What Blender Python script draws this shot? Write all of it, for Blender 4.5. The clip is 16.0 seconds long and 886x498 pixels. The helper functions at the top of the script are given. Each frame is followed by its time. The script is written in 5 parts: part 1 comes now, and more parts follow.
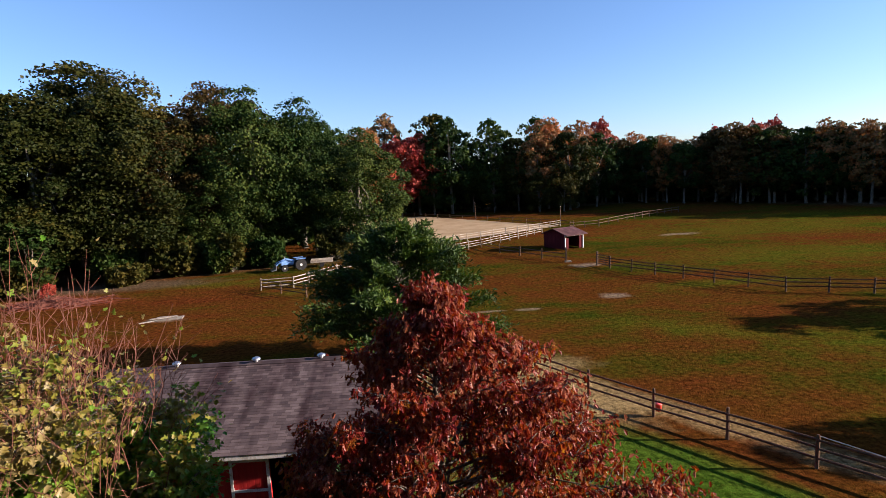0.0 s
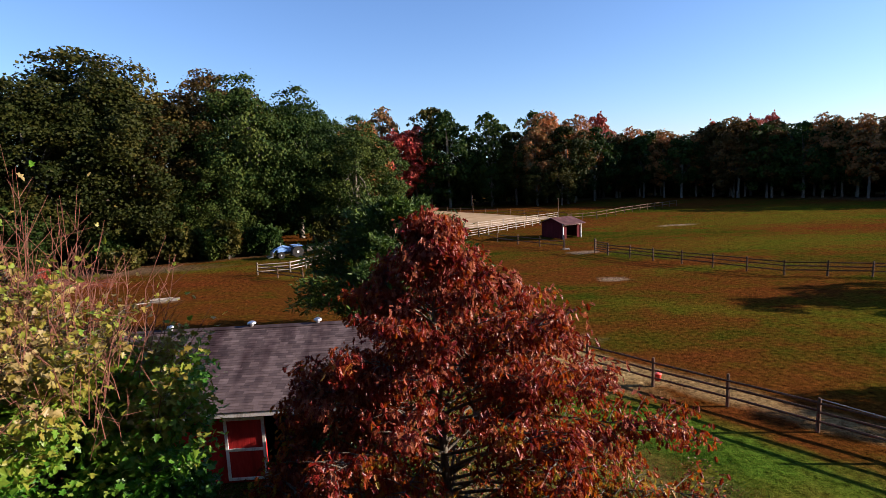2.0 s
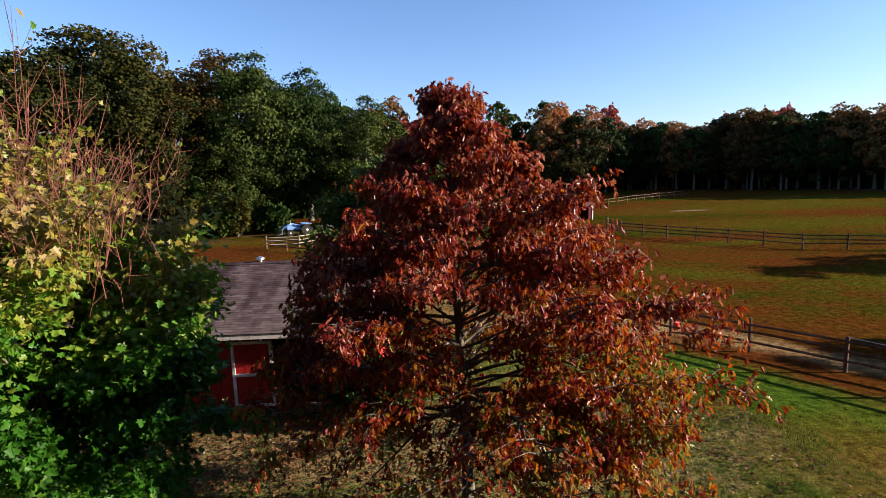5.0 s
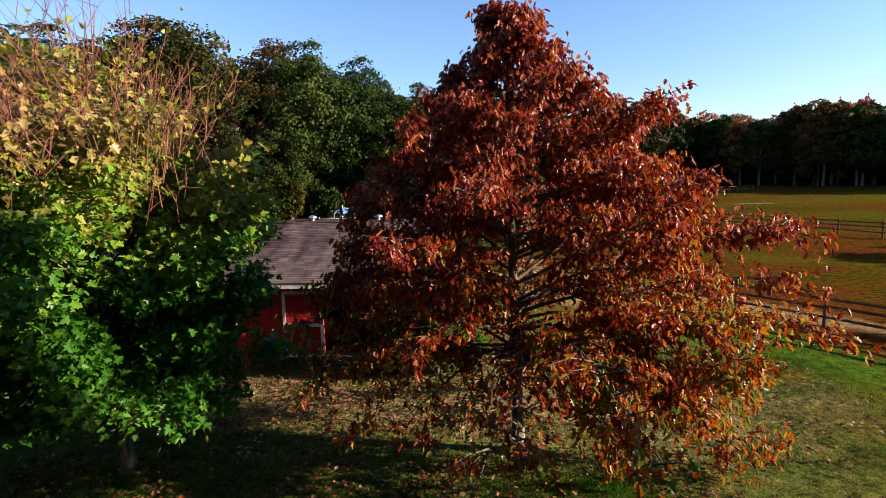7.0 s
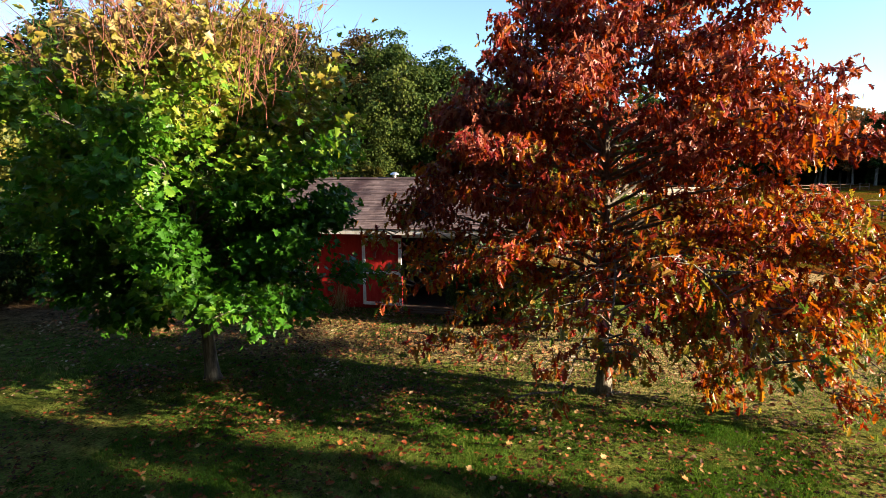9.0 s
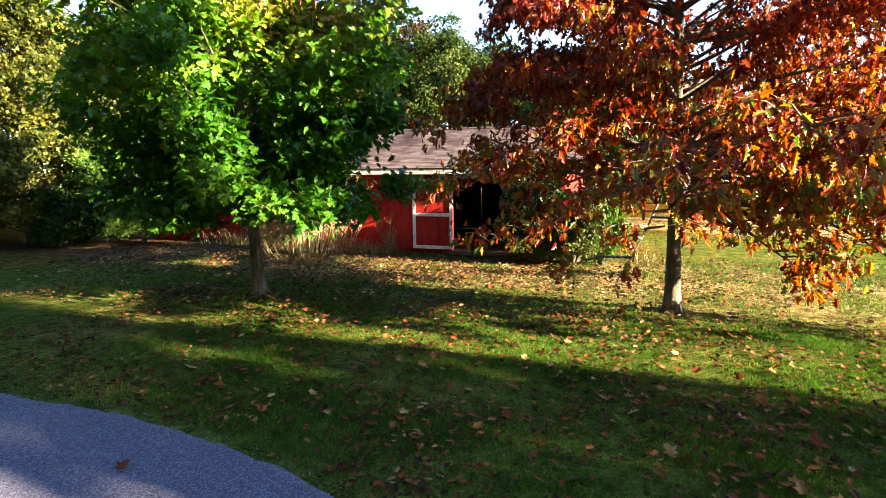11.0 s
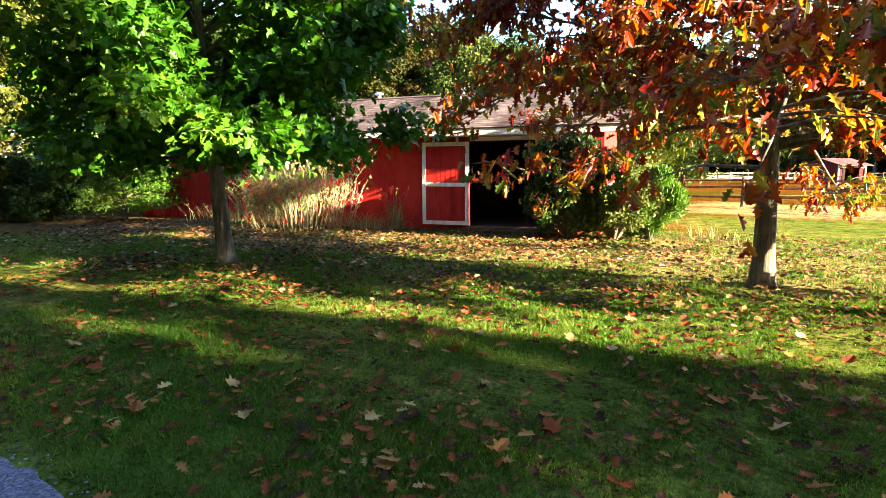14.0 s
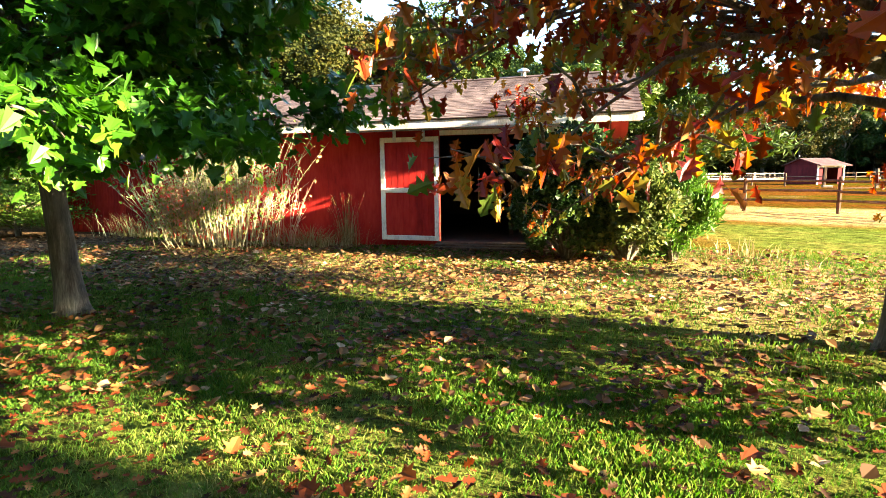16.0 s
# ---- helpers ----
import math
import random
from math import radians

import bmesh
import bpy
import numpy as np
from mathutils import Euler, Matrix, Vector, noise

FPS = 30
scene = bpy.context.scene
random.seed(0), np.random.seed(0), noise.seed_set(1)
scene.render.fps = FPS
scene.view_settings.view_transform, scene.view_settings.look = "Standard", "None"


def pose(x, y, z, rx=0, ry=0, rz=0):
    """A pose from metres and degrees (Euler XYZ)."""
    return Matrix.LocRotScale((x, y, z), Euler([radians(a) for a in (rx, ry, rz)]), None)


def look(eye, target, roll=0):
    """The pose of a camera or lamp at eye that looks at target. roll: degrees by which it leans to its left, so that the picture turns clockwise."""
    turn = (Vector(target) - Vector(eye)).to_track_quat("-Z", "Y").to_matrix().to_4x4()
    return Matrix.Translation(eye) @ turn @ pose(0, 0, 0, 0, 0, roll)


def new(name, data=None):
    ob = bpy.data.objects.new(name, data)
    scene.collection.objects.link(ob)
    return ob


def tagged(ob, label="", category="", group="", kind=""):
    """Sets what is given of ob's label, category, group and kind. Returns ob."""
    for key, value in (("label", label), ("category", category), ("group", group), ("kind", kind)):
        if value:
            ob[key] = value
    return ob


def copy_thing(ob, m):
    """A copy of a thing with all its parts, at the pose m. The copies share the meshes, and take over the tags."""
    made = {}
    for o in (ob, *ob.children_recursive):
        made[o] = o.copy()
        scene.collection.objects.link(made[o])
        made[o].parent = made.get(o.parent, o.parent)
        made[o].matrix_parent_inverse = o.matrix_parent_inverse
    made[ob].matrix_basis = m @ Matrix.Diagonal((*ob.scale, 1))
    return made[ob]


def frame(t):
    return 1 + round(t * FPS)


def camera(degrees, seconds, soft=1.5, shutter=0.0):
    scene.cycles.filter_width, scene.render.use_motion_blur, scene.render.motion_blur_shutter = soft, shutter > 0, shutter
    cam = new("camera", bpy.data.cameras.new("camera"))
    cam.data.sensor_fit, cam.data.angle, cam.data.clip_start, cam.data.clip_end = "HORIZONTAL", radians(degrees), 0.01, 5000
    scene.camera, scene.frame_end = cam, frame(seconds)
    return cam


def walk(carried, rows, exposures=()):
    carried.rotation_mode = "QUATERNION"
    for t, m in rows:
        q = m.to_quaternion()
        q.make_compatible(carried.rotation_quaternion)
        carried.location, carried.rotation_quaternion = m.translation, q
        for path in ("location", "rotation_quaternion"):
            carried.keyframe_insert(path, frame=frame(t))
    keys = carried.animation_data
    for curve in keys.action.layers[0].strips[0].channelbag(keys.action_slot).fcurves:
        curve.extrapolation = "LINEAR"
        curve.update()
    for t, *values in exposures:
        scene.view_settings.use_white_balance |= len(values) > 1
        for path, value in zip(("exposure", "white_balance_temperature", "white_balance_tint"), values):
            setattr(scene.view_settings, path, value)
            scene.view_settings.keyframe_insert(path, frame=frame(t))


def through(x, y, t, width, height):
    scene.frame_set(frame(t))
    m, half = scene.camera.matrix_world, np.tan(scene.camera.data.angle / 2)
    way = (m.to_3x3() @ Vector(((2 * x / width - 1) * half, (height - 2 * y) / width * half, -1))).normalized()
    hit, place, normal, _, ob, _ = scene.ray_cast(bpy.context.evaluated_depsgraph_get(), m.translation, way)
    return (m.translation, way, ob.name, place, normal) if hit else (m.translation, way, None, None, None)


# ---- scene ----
cam = camera(78.6, 16.0, soft=0.6)
PATH = [
    (0, (0.221, -0.684, 11.136), (0.282, 1.296, 10.86), -2.8),
    (0.5, (0.182, -0.658, 10.807), (0.245, 1.321, 10.53), -2.7),
    (1, (0.173, -0.64, 10.467), (0.239, 1.34, 10.188), -2.7),
    (1.5, (0.117, -0.6, 10.106), (0.186, 1.379, 9.827), -2.6),
    (2, (0.111, -0.619, 9.74), (0.182, 1.36, 9.459), -2.5),
    (2.5, (0.079, -0.62, 9.34), (0.153, 1.358, 9.057), -2.4),
    (3, (0.023, -0.626, 9.03), (0.099, 1.352, 8.744), -2.3),
    (5.5, (-0.199, -0.291, 6.907), (-0.191, 1.689, 6.623), -1.8),
    (6, (-0.223, -0.221, 6.597), (-0.264, 1.758, 6.31), -1.7),
    (6.5, (-0.223, -0.245, 6.274), (-0.31, 1.733, 5.987), -1.6),
    (7, (-0.29, -0.2, 5.918), (-0.43, 1.774, 5.629), -1.4),
    (7.5, (-0.393, -0.09, 5.511), (-0.597, 1.879, 5.225), -1.2),
    (8, (-0.487, -0.038, 5.117), (-0.759, 1.923, 4.833), -0.7),
    (8.5, (-0.478, -0.029, 4.758), (-0.822, 1.921, 4.472), -0.6),
    (9, (-0.48, 0.02, 4.356), (-0.899, 1.955, 4.068), -0.5),
    (9.5, (-0.511, 0.104, 3.965), (-1.001, 2.022, 3.678), -0.4),
    (10, (-0.55, 0.217, 3.549), (-1.095, 2.119, 3.26), -0.4),
    (12.5, (-0.765, 0.68, 1.5), (-1.399, 2.555, 1.213), -0.2),
    (13, (-0.872, 1.309, 1.464), (-1.525, 3.178, 1.183), 0.1),
    (13.5, (-1.041, 1.893, 1.5), (-1.699, 3.76, 1.218), 0.0),
    (14, (-1.189, 2.51, 1.526), (-1.852, 4.376, 1.243), -0.2),
    (14.5, (-1.326, 3.173, 1.534), (-1.992, 5.037, 1.251), -0.3),
    (15, (-1.472, 3.884, 1.542), (-2.133, 5.75, 1.257), -0.4),
    (15.5, (-1.645, 4.592, 1.552), (-2.269, 6.471, 1.268), -0.5),
    (16, (-1.933, 5.285, 1.516), (-2.51, 7.181, 1.242), -0.6),
]
EXPOSURES = [(0, 1.52, 5600, 22), (3.2, 1.52, 5650, 22), (5.5, 1.65, 5850, 20), (7, 1.85, 6000, 19), (8.5, 2.25, 6300, 16), (10, 3.2, 6550, 12), (12.5, 3.9, 6850, 9), (16, 4.2, 6850, 7)]
walk(cam, [(t, look(eye, target, roll)) for t, eye, target, roll in PATH], EXPOSURES)

# ---- light ----
SUN_EL, SUN_AZ = 16.0, 96.0          # degrees above the horizon, degrees from +y towards +x
world = bpy.data.worlds.new("world")
scene.world = world
world.use_nodes = True
wn = world.node_tree
sky = wn.nodes.new("ShaderNodeTexSky")
sky.sky_type = "NISHITA"
sky.sun_disc = False
sky.sun_elevation, sky.sun_rotation = radians(SUN_EL), radians(SUN_AZ)
sky.air_density, sky.dust_density, sky.ozone_density = 1.0, 0.35, 3.2
wn.links.new(sky.outputs[0], wn.nodes["Background"].inputs[0])
wn.nodes["Background"].inputs[1].default_value = 0.068
sun = new("sun", bpy.data.lights.new("sun", "SUN"))
sun.data.energy, sun.data.angle, sun.data.color = 5.0, radians(0.5), (1.0, 0.81, 0.56)
sa, se = radians(SUN_AZ), radians(SUN_EL)
SUN_DIR = Vector((math.sin(sa) * math.cos(se), math.cos(sa) * math.cos(se), math.sin(se)))
sun.matrix_world = look(tuple(SUN_DIR * 200), (0, 0, 0))

rng = np.random.default_rng(7)
rnd = random.Random(11)


# ---- materials ----
def shader(name):
    m = bpy.data.materials.new(name)
    m.use_nodes = True
    nt = m.node_tree
    return m, nt, nt.nodes["Principled BSDF"]


def node(nt, kind, **inputs):
    n = nt.nodes.new(kind)
    for key, value in inputs.items():
        n.inputs[key.replace("_", " ")].default_value = value
    return n


def noise_of(nt, vec, scale, detail=4.0, rough=0.6):
    n = node(nt, "ShaderNodeTexNoise", Scale=scale, Detail=detail, Roughness=rough)
    nt.links.new(vec, n.inputs["Vector"])
    return n.outputs["Fac"]


def ramp_of(nt, fac, stops):
    r = nt.nodes.new("ShaderNodeValToRGB")
    els = r.color_ramp.elements
    while len(els) < len(stops):
        els.new(0.5)
    for e, (p, c) in zip(els, stops):
        e.position, e.color = p, (*c, 1)
    nt.links.new(fac, r.inputs[0])
    return r.outputs[0]


def mix_of(nt, fac, a, b, mode="MIX"):
    m = nt.nodes.new("ShaderNodeMix")
    m.data_type, m.blend_type = "RGBA", mode
    for sock, value in ((m.inputs[0], fac), (m.inputs[6], a), (m.inputs[7], b)):
        if isinstance(value, (int, float)):
            sock.default_value = value
        elif isinstance(value, tuple):
            sock.default_value = (*value, 1)
        else:
            nt.links.new(value, sock)
    return m.outputs[2]


def math_of(nt, op, a, b=0.0, clamp=False):
    m = nt.nodes.new("ShaderNodeMath")
    m.operation, m.use_clamp = op, clamp
    for sock, value in zip(m.inputs, (a, b)):
        if isinstance(value, (int, float)):
            sock.default_value = value
        else:
            nt.links.new(value, sock)
    return m.outputs[0]


def obj_coords(nt, stretch=(1, 1, 1)):
    tc = nt.nodes.new("ShaderNodeTexCoord")
    mp = nt.nodes.new("ShaderNodeMapping")
    mp.inputs["Scale"].default_value = stretch
    nt.links.new(tc.outputs["Object"], mp.inputs[0])
    return mp.outputs[0]


def bump_to(nt, bsdf, height, strength=0.4, distance=0.02):
    b = node(nt, "ShaderNodeBump", Strength=strength, Distance=distance)
    nt.links.new(height, b.inputs["Height"])
    nt.links.new(b.outputs[0], bsdf.inputs["Normal"])


def grain(name, dark, mid, light, scale=3.0, stretch=(1, 1, 1), rough=0.75, bump=0.4, dist=0.01, vary=0.25, metal=0.0, fine=8.0):
    """A surface with coarse stains and fine grain, and a slight difference between objects."""
    m, nt, b = shader(name)
    v = obj_coords(nt, stretch)
    coarse, small = noise_of(nt, v, scale), noise_of(nt, v, scale * fine, 6.0, 0.7)
    both = math_of(nt, "ADD", math_of(nt, "MULTIPLY", coarse, 0.6), math_of(nt, "MULTIPLY", small, 0.4))
    col = ramp_of(nt, both, [(0.32, dark), (0.5, mid), (0.68, light)])
    info = nt.nodes.new("ShaderNodeObjectInfo")
    k = math_of(nt, "ADD", math_of(nt, "MULTIPLY", info.outputs["Random"], vary * 2), 1 - vary)
    hsv = nt.nodes.new("ShaderNodeHueSaturation")
    nt.links.new(col, hsv.inputs["Color"])
    nt.links.new(k, hsv.inputs["Value"])
    nt.links.new(hsv.outputs[0], b.inputs["Base Color"])
    b.inputs["Roughness"].default_value, b.inputs["Metallic"].default_value = rough, metal
    if rough >= 0.8:
        b.inputs["Specular IOR Level"].default_value = 0.18
    bump_to(nt, b, both, bump, dist)
    return m


def leafy(name, stops, vary_scale=0.5, spread=0.5, rough=0.5, through=0.35, per_object=0.12, bias=None, lift=0.0, hue=0.5, gloss=0.25, shine=1.35):
    """Leaves: each its own tint, patches of tint over the crown, and light that shines through. bias: (low z, high z, amount)."""
    m, nt, b = shader(name)
    v = obj_coords(nt)
    isl = nt.nodes.new("ShaderNodeNewGeometry").outputs["Random Per Island"]
    patch = noise_of(nt, v, vary_scale, 2.0)
    fac = math_of(nt, "ADD", math_of(nt, "MULTIPLY", isl, spread), math_of(nt, "MULTIPLY", math_of(nt, "SUBTRACT", patch, 0.5), 1.4))
    fac = math_of(nt, "ADD", fac, 0.5 - spread / 2 + lift)
    if bias:
        sep = nt.nodes.new("ShaderNodeSeparateXYZ")
        nt.links.new(v, sep.inputs[0])
        mr = nt.nodes.new("ShaderNodeMapRange")
        nt.links.new(sep.outputs[bias[3] if len(bias) > 3 else 2], mr.inputs[0])
        mr.inputs[1].default_value, mr.inputs[2].default_value = bias[0], bias[1]
        mr.inputs[3].default_value, mr.inputs[4].default_value = 0.0, bias[2]
        fac = math_of(nt, "ADD", fac, mr.outputs[0])
    info = nt.nodes.new("ShaderNodeObjectInfo")
    fac = math_of(nt, "ADD", fac, math_of(nt, "MULTIPLY", math_of(nt, "SUBTRACT", info.outputs["Random"], 0.5), per_object), True)
    col = ramp_of(nt, fac, stops)
    nt.links.new(col, b.inputs["Base Color"])
    b.inputs["Roughness"].default_value = rough
    b.inputs["Specular IOR Level"].default_value = gloss
    tr = nt.nodes.new("ShaderNodeBsdfTranslucent")
    glow = nt.nodes.new("ShaderNodeHueSaturation")
    glow.inputs["Hue"].default_value, glow.inputs["Saturation"].default_value, glow.inputs["Value"].default_value = hue, 1.05, shine
    nt.links.new(col, glow.inputs["Color"])
    nt.links.new(glow.outputs[0], tr.inputs[0])
    mx = nt.nodes.new("ShaderNodeMixShader")
    mx.inputs[0].default_value = through
    nt.links.new(b.outputs[0], mx.inputs[1])
    nt.links.new(tr.outputs[0], mx.inputs[2])
    nt.links.new(mx.outputs[0], nt.nodes["Material Output"].inputs[0])
    return m


def shingle_material():
    """Asphalt shingles: each tab its own tint, mineral grit, and dark algae streaks that run down the slope."""
    m, nt, b = shader("asphalt_shingle")
    geo = nt.nodes.new("ShaderNodeNewGeometry")
    info = nt.nodes.new("ShaderNodeObjectInfo")
    mp = nt.nodes.new("ShaderNodeMapping")
    mp.inputs["Scale"].default_value = (1.1, 0.16, 0.16)
    nt.links.new(geo.outputs["Position"], mp.inputs[0])
    streak = noise_of(nt, mp.outputs[0], 0.9, 3.0, 0.55)
    blotch = noise_of(nt, geo.outputs["Position"], 1.1, 5.0, 0.65)
    grit = noise_of(nt, geo.outputs["Position"], 60.0, 4.0, 0.7)
    tab = math_of(nt, "FRACT", math_of(nt, "ADD", geo.outputs["Random Per Island"], info.outputs["Random"]))
    tone = math_of(nt, "ADD", math_of(nt, "MULTIPLY", tab, 0.30), math_of(nt, "ADD", math_of(nt, "MULTIPLY", blotch, 0.4), math_of(nt, "MULTIPLY", grit, 0.3)))
    col = ramp_of(nt, tone, [(0.28, (0.050, 0.037, 0.038)), (0.5, (0.095, 0.069, 0.066)), (0.75, (0.17, 0.130, 0.122))])
    dark = ramp_of(nt, streak, [(0.42, (1.0, 1.0, 1.0)), (0.62, (0.38, 0.30, 0.33))])
    col = mix_of(nt, 1.0, col, dark, "MULTIPLY")
    nt.links.new(col, b.inputs["Base Color"])
    b.inputs["Roughness"].default_value = 0.92
    b.inputs["Specular IOR Level"].default_value = 0.15
    bump_to(nt, b, grit, 0.5, 0.004)
    return m


# pale wood; on the arena fences it puts sunlight into the weathered wood's colour
PALE_LIT_WOOD = grain("pale_lit_wood", (0.12, 0.10, 0.07), (0.30, 0.25, 0.19), (0.46, 0.41, 0.33), 2.5, (1, 1, 0.3), 0.85)
SHED_RED = grain("dark_red_paint", (0.040, 0.005, 0.006), (0.080, 0.008, 0.011), (0.120, 0.016, 0.018), 1.6, (1, 1, 0.25), 0.9)
WOOD_GREY = grain("weathered_wood", (0.034, 0.019, 0.011), (0.098, 0.057, 0.034), (0.207, 0.133, 0.080), 2.5, (1, 1, 0.3), 0.85)
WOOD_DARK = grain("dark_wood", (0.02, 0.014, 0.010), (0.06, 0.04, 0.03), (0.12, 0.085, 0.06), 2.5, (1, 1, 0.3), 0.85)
RED_BOARD = grain("red_barn_paint", (0.20, 0.008, 0.008), (0.36, 0.016, 0.014), (0.46, 0.035, 0.025), 1.6, (1, 1, 0.25), 0.8, 0.5, 0.006, 0.12)
WHITE_TRIM = grain("white_trim_paint", (0.36, 0.32, 0.27), (0.70, 0.67, 0.62), (0.82, 0.80, 0.76), 4.0, (1, 1, 0.4), 0.6, 0.3, 0.004, 0.05)
SHINGLE = shingle_material()
RED_ROOF = grain("red_shed_roof", (0.03, 0.014, 0.014), (0.07, 0.030, 0.028), (0.13, 0.07, 0.06), 1.5, (1, 1, 1), 0.8, fine=20)
BARK = grain("grey_bark", (0.022, 0.018, 0.013), (0.105, 0.090, 0.068), (0.25, 0.23, 0.18), 9.0, (1, 1, 0.16), 0.95, 1.0, 0.05, 0.1, fine=6)
BARK_PALE = grain("pale_bark", (0.10, 0.085, 0.07), (0.24, 0.20, 0.17), (0.42, 0.38, 0.33), 3.0, (1, 1, 0.3), 0.9, 0.8, 0.02, 0.2)
TWIG = grain("red_brown_twig", (0.053, 0.019, 0.012), (0.128, 0.049, 0.032), (0.225, 0.105, 0.075), 3.0, (1, 1, 0.3), 0.8)
METAL = grain("galvanised_metal", (0.35, 0.36, 0.38), (0.55, 0.56, 0.58), (0.70, 0.71, 0.73), 4.0, (1, 1, 1), 0.35, 0.1, 0.003, 0.05, 0.9)
RUBBER = grain("black_rubber", (0.01, 0.01, 0.01), (0.025, 0.024, 0.022), (0.06, 0.055, 0.05), 5.0, (1, 1, 1), 0.85)
BLUE_PAINT = grain("blue_machine_paint", (0.06, 0.13, 0.30), (0.13, 0.25, 0.50), (0.24, 0.38, 0.62), 2.0, (1, 1, 1), 0.4, 0.1, 0.003, 0.05)
WHITE_PAINT = grain("white_machine_paint", (0.45, 0.45, 0.43), (0.70, 0.70, 0.68), (0.8, 0.8, 0.78), 2.0, (1, 1, 1), 0.4, 0.1, 0.003, 0.05)
ORANGE_PLASTIC = grain("orange_red_plastic", (0.45, 0.03, 0.02), (0.70, 0.07, 0.04), (0.80, 0.12, 0.08), 3.0, (1, 1, 1), 0.4, 0.1, 0.003)
CONCRETE = grain("pale_concrete", (0.10, 0.085, 0.06), (0.20, 0.17, 0.13), (0.32, 0.28, 0.22), 2.0, (1, 1, 1), 0.9)
DARK_EARTH = grain("dark_stall_floor", (0.03, 0.02, 0.015), (0.07, 0.05, 0.035), (0.12, 0.09, 0.06), 2.0)
SAND = grain("arena_sand", (0.24, 0.155, 0.075), (0.36, 0.25, 0.13), (0.45, 0.33, 0.19), 0.25, (1, 1, 1), 0.95, 0.6, 0.03, 0.0, fine=14)

# low leaves set oranger and greener, partly for sunlight glowing through them
OAK_RED = leafy("red_oak_leaf", [(0.0, (0.07, 0.11, 0.015)), (0.15, (0.18, 0.15, 0.02)), (0.28, (0.31, 0.125, 0.020)), (0.42, (0.27, 0.052, 0.014)), (0.62, (0.17, 0.011, 0.008)), (0.82, (0.09, 0.005, 0.006)), (0.93, (0.15, 0.014, 0.011)), (1.0, (0.28, 0.08, 0.045))],
                0.7, 0.72, 0.38, 0.40, 0.0, (1.8, 5.6, 0.52), -0.20, 0.515, 0.26, 1.35)
MAPLE_GREEN = leafy("maple_leaf", [(0.0, (0.018, 0.075, 0.005)), (0.35, (0.045, 0.15, 0.009)), (0.58, (0.11, 0.21, 0.016)), (0.78, (0.21, 0.21, 0.026)), (0.92, (0.23, 0.17, 0.03)), (1.0, (0.26, 0.20, 0.07))],
                    0.5, 0.4, 0.40, 0.34, 0.0, (3.7, 6.8, 0.58), -0.22, 0.5, 0.25, 1.45)
LEAF_GREEN = leafy("wood_leaf_green", [(0.0, (0.006, 0.018, 0.002)), (0.5, (0.019, 0.038, 0.006)), (1.0, (0.060, 0.076, 0.011))], 0.25, 0.5, 0.6, 0.16, 0.5, gloss=0.08)
LEAF_OLIVE = leafy("wood_leaf_olive", [(0.0, (0.009, 0.015, 0.002)), (0.5, (0.027, 0.030, 0.004)), (1.0, (0.076, 0.059, 0.010))], 0.25, 0.5, 0.6, 0.16, 0.5, gloss=0.08)
LEAF_BROWN = leafy("wood_leaf_brown", [(0.0, (0.014, 0.016, 0.003)), (0.5, (0.043, 0.029, 0.006)), (1.0, (0.096, 0.046, 0.012))], 0.25, 0.5, 0.6, 0.16, 0.4, gloss=0.08)
LEAF_RED = leafy("wood_leaf_red", [(0.0, (0.18, 0.055, 0.02)), (0.5, (0.28, 0.04, 0.022)), (1.0, (0.30, 0.035, 0.03))], 0.3, 0.5, 0.6, 0.2, 0.3)
LEAF_ORANGE = leafy("wood_leaf_orange", [(0.0, (0.062, 0.056, 0.015)), (0.45, (0.175, 0.088, 0.022)), (0.8, (0.300, 0.106, 0.027)), (1.0, (0.425, 0.138, 0.037))], 0.3, 0.6, 0.6, 0.2, 0.5)
LEAF_PINE = leafy("pine_needle", [(0.0, (0.012, 0.030, 0.002)), (0.5, (0.036, 0.072, 0.006)), (1.0, (0.101, 0.135, 0.012))], 0.4, 0.6, 0.55, 0.15)
LEAF_CEDAR = leafy("cedar_spray", [(0.0, (0.017, 0.031, 0.005)), (0.4, (0.058, 0.076, 0.011)), (0.75, (0.125, 0.129, 0.019)), (0.92, (0.187, 0.148, 0.023)), (1.0, (0.187, 0.094, 0.027))], 0.5, 0.6, 0.6, 0.3)
LEAF_YEW = leafy("yew_leaf", [(0.0, (0.008, 0.025, 0.007)), (0.5, (0.021, 0.052, 0.011)), (1.0, (0.056, 0.105, 0.020))], 0.6, 0.6, 0.5, 0.15, 0.0)
LEAF_ARBOR = leafy("arborvitae_leaf", [(0.0, (0.026, 0.078, 0.008)), (0.5, (0.058, 0.143, 0.014)), (1.0, (0.130, 0.208, 0.029))], 0.6, 0.6, 0.5, 0.2, 0.0)
STRAW = leafy("dry_straw", [(0.0, (0.09, 0.085, 0.025)), (0.4, (0.22, 0.18, 0.065)), (0.7, (0.30, 0.26, 0.12)), (1.0, (0.46, 0.41, 0.24))], 2.0, 0.9, 0.7, 0.2)
GRASS = leafy("lawn_blade", [(0.0, (0.016, 0.061, 0.005)), (0.42, (0.040, 0.112, 0.008)), (0.7, (0.090, 0.155, 0.016)), (0.88, (0.158, 0.180, 0.036)), (1.0, (0.288, 0.245, 0.086))], 0.35, 0.55, 0.5, 0.3)
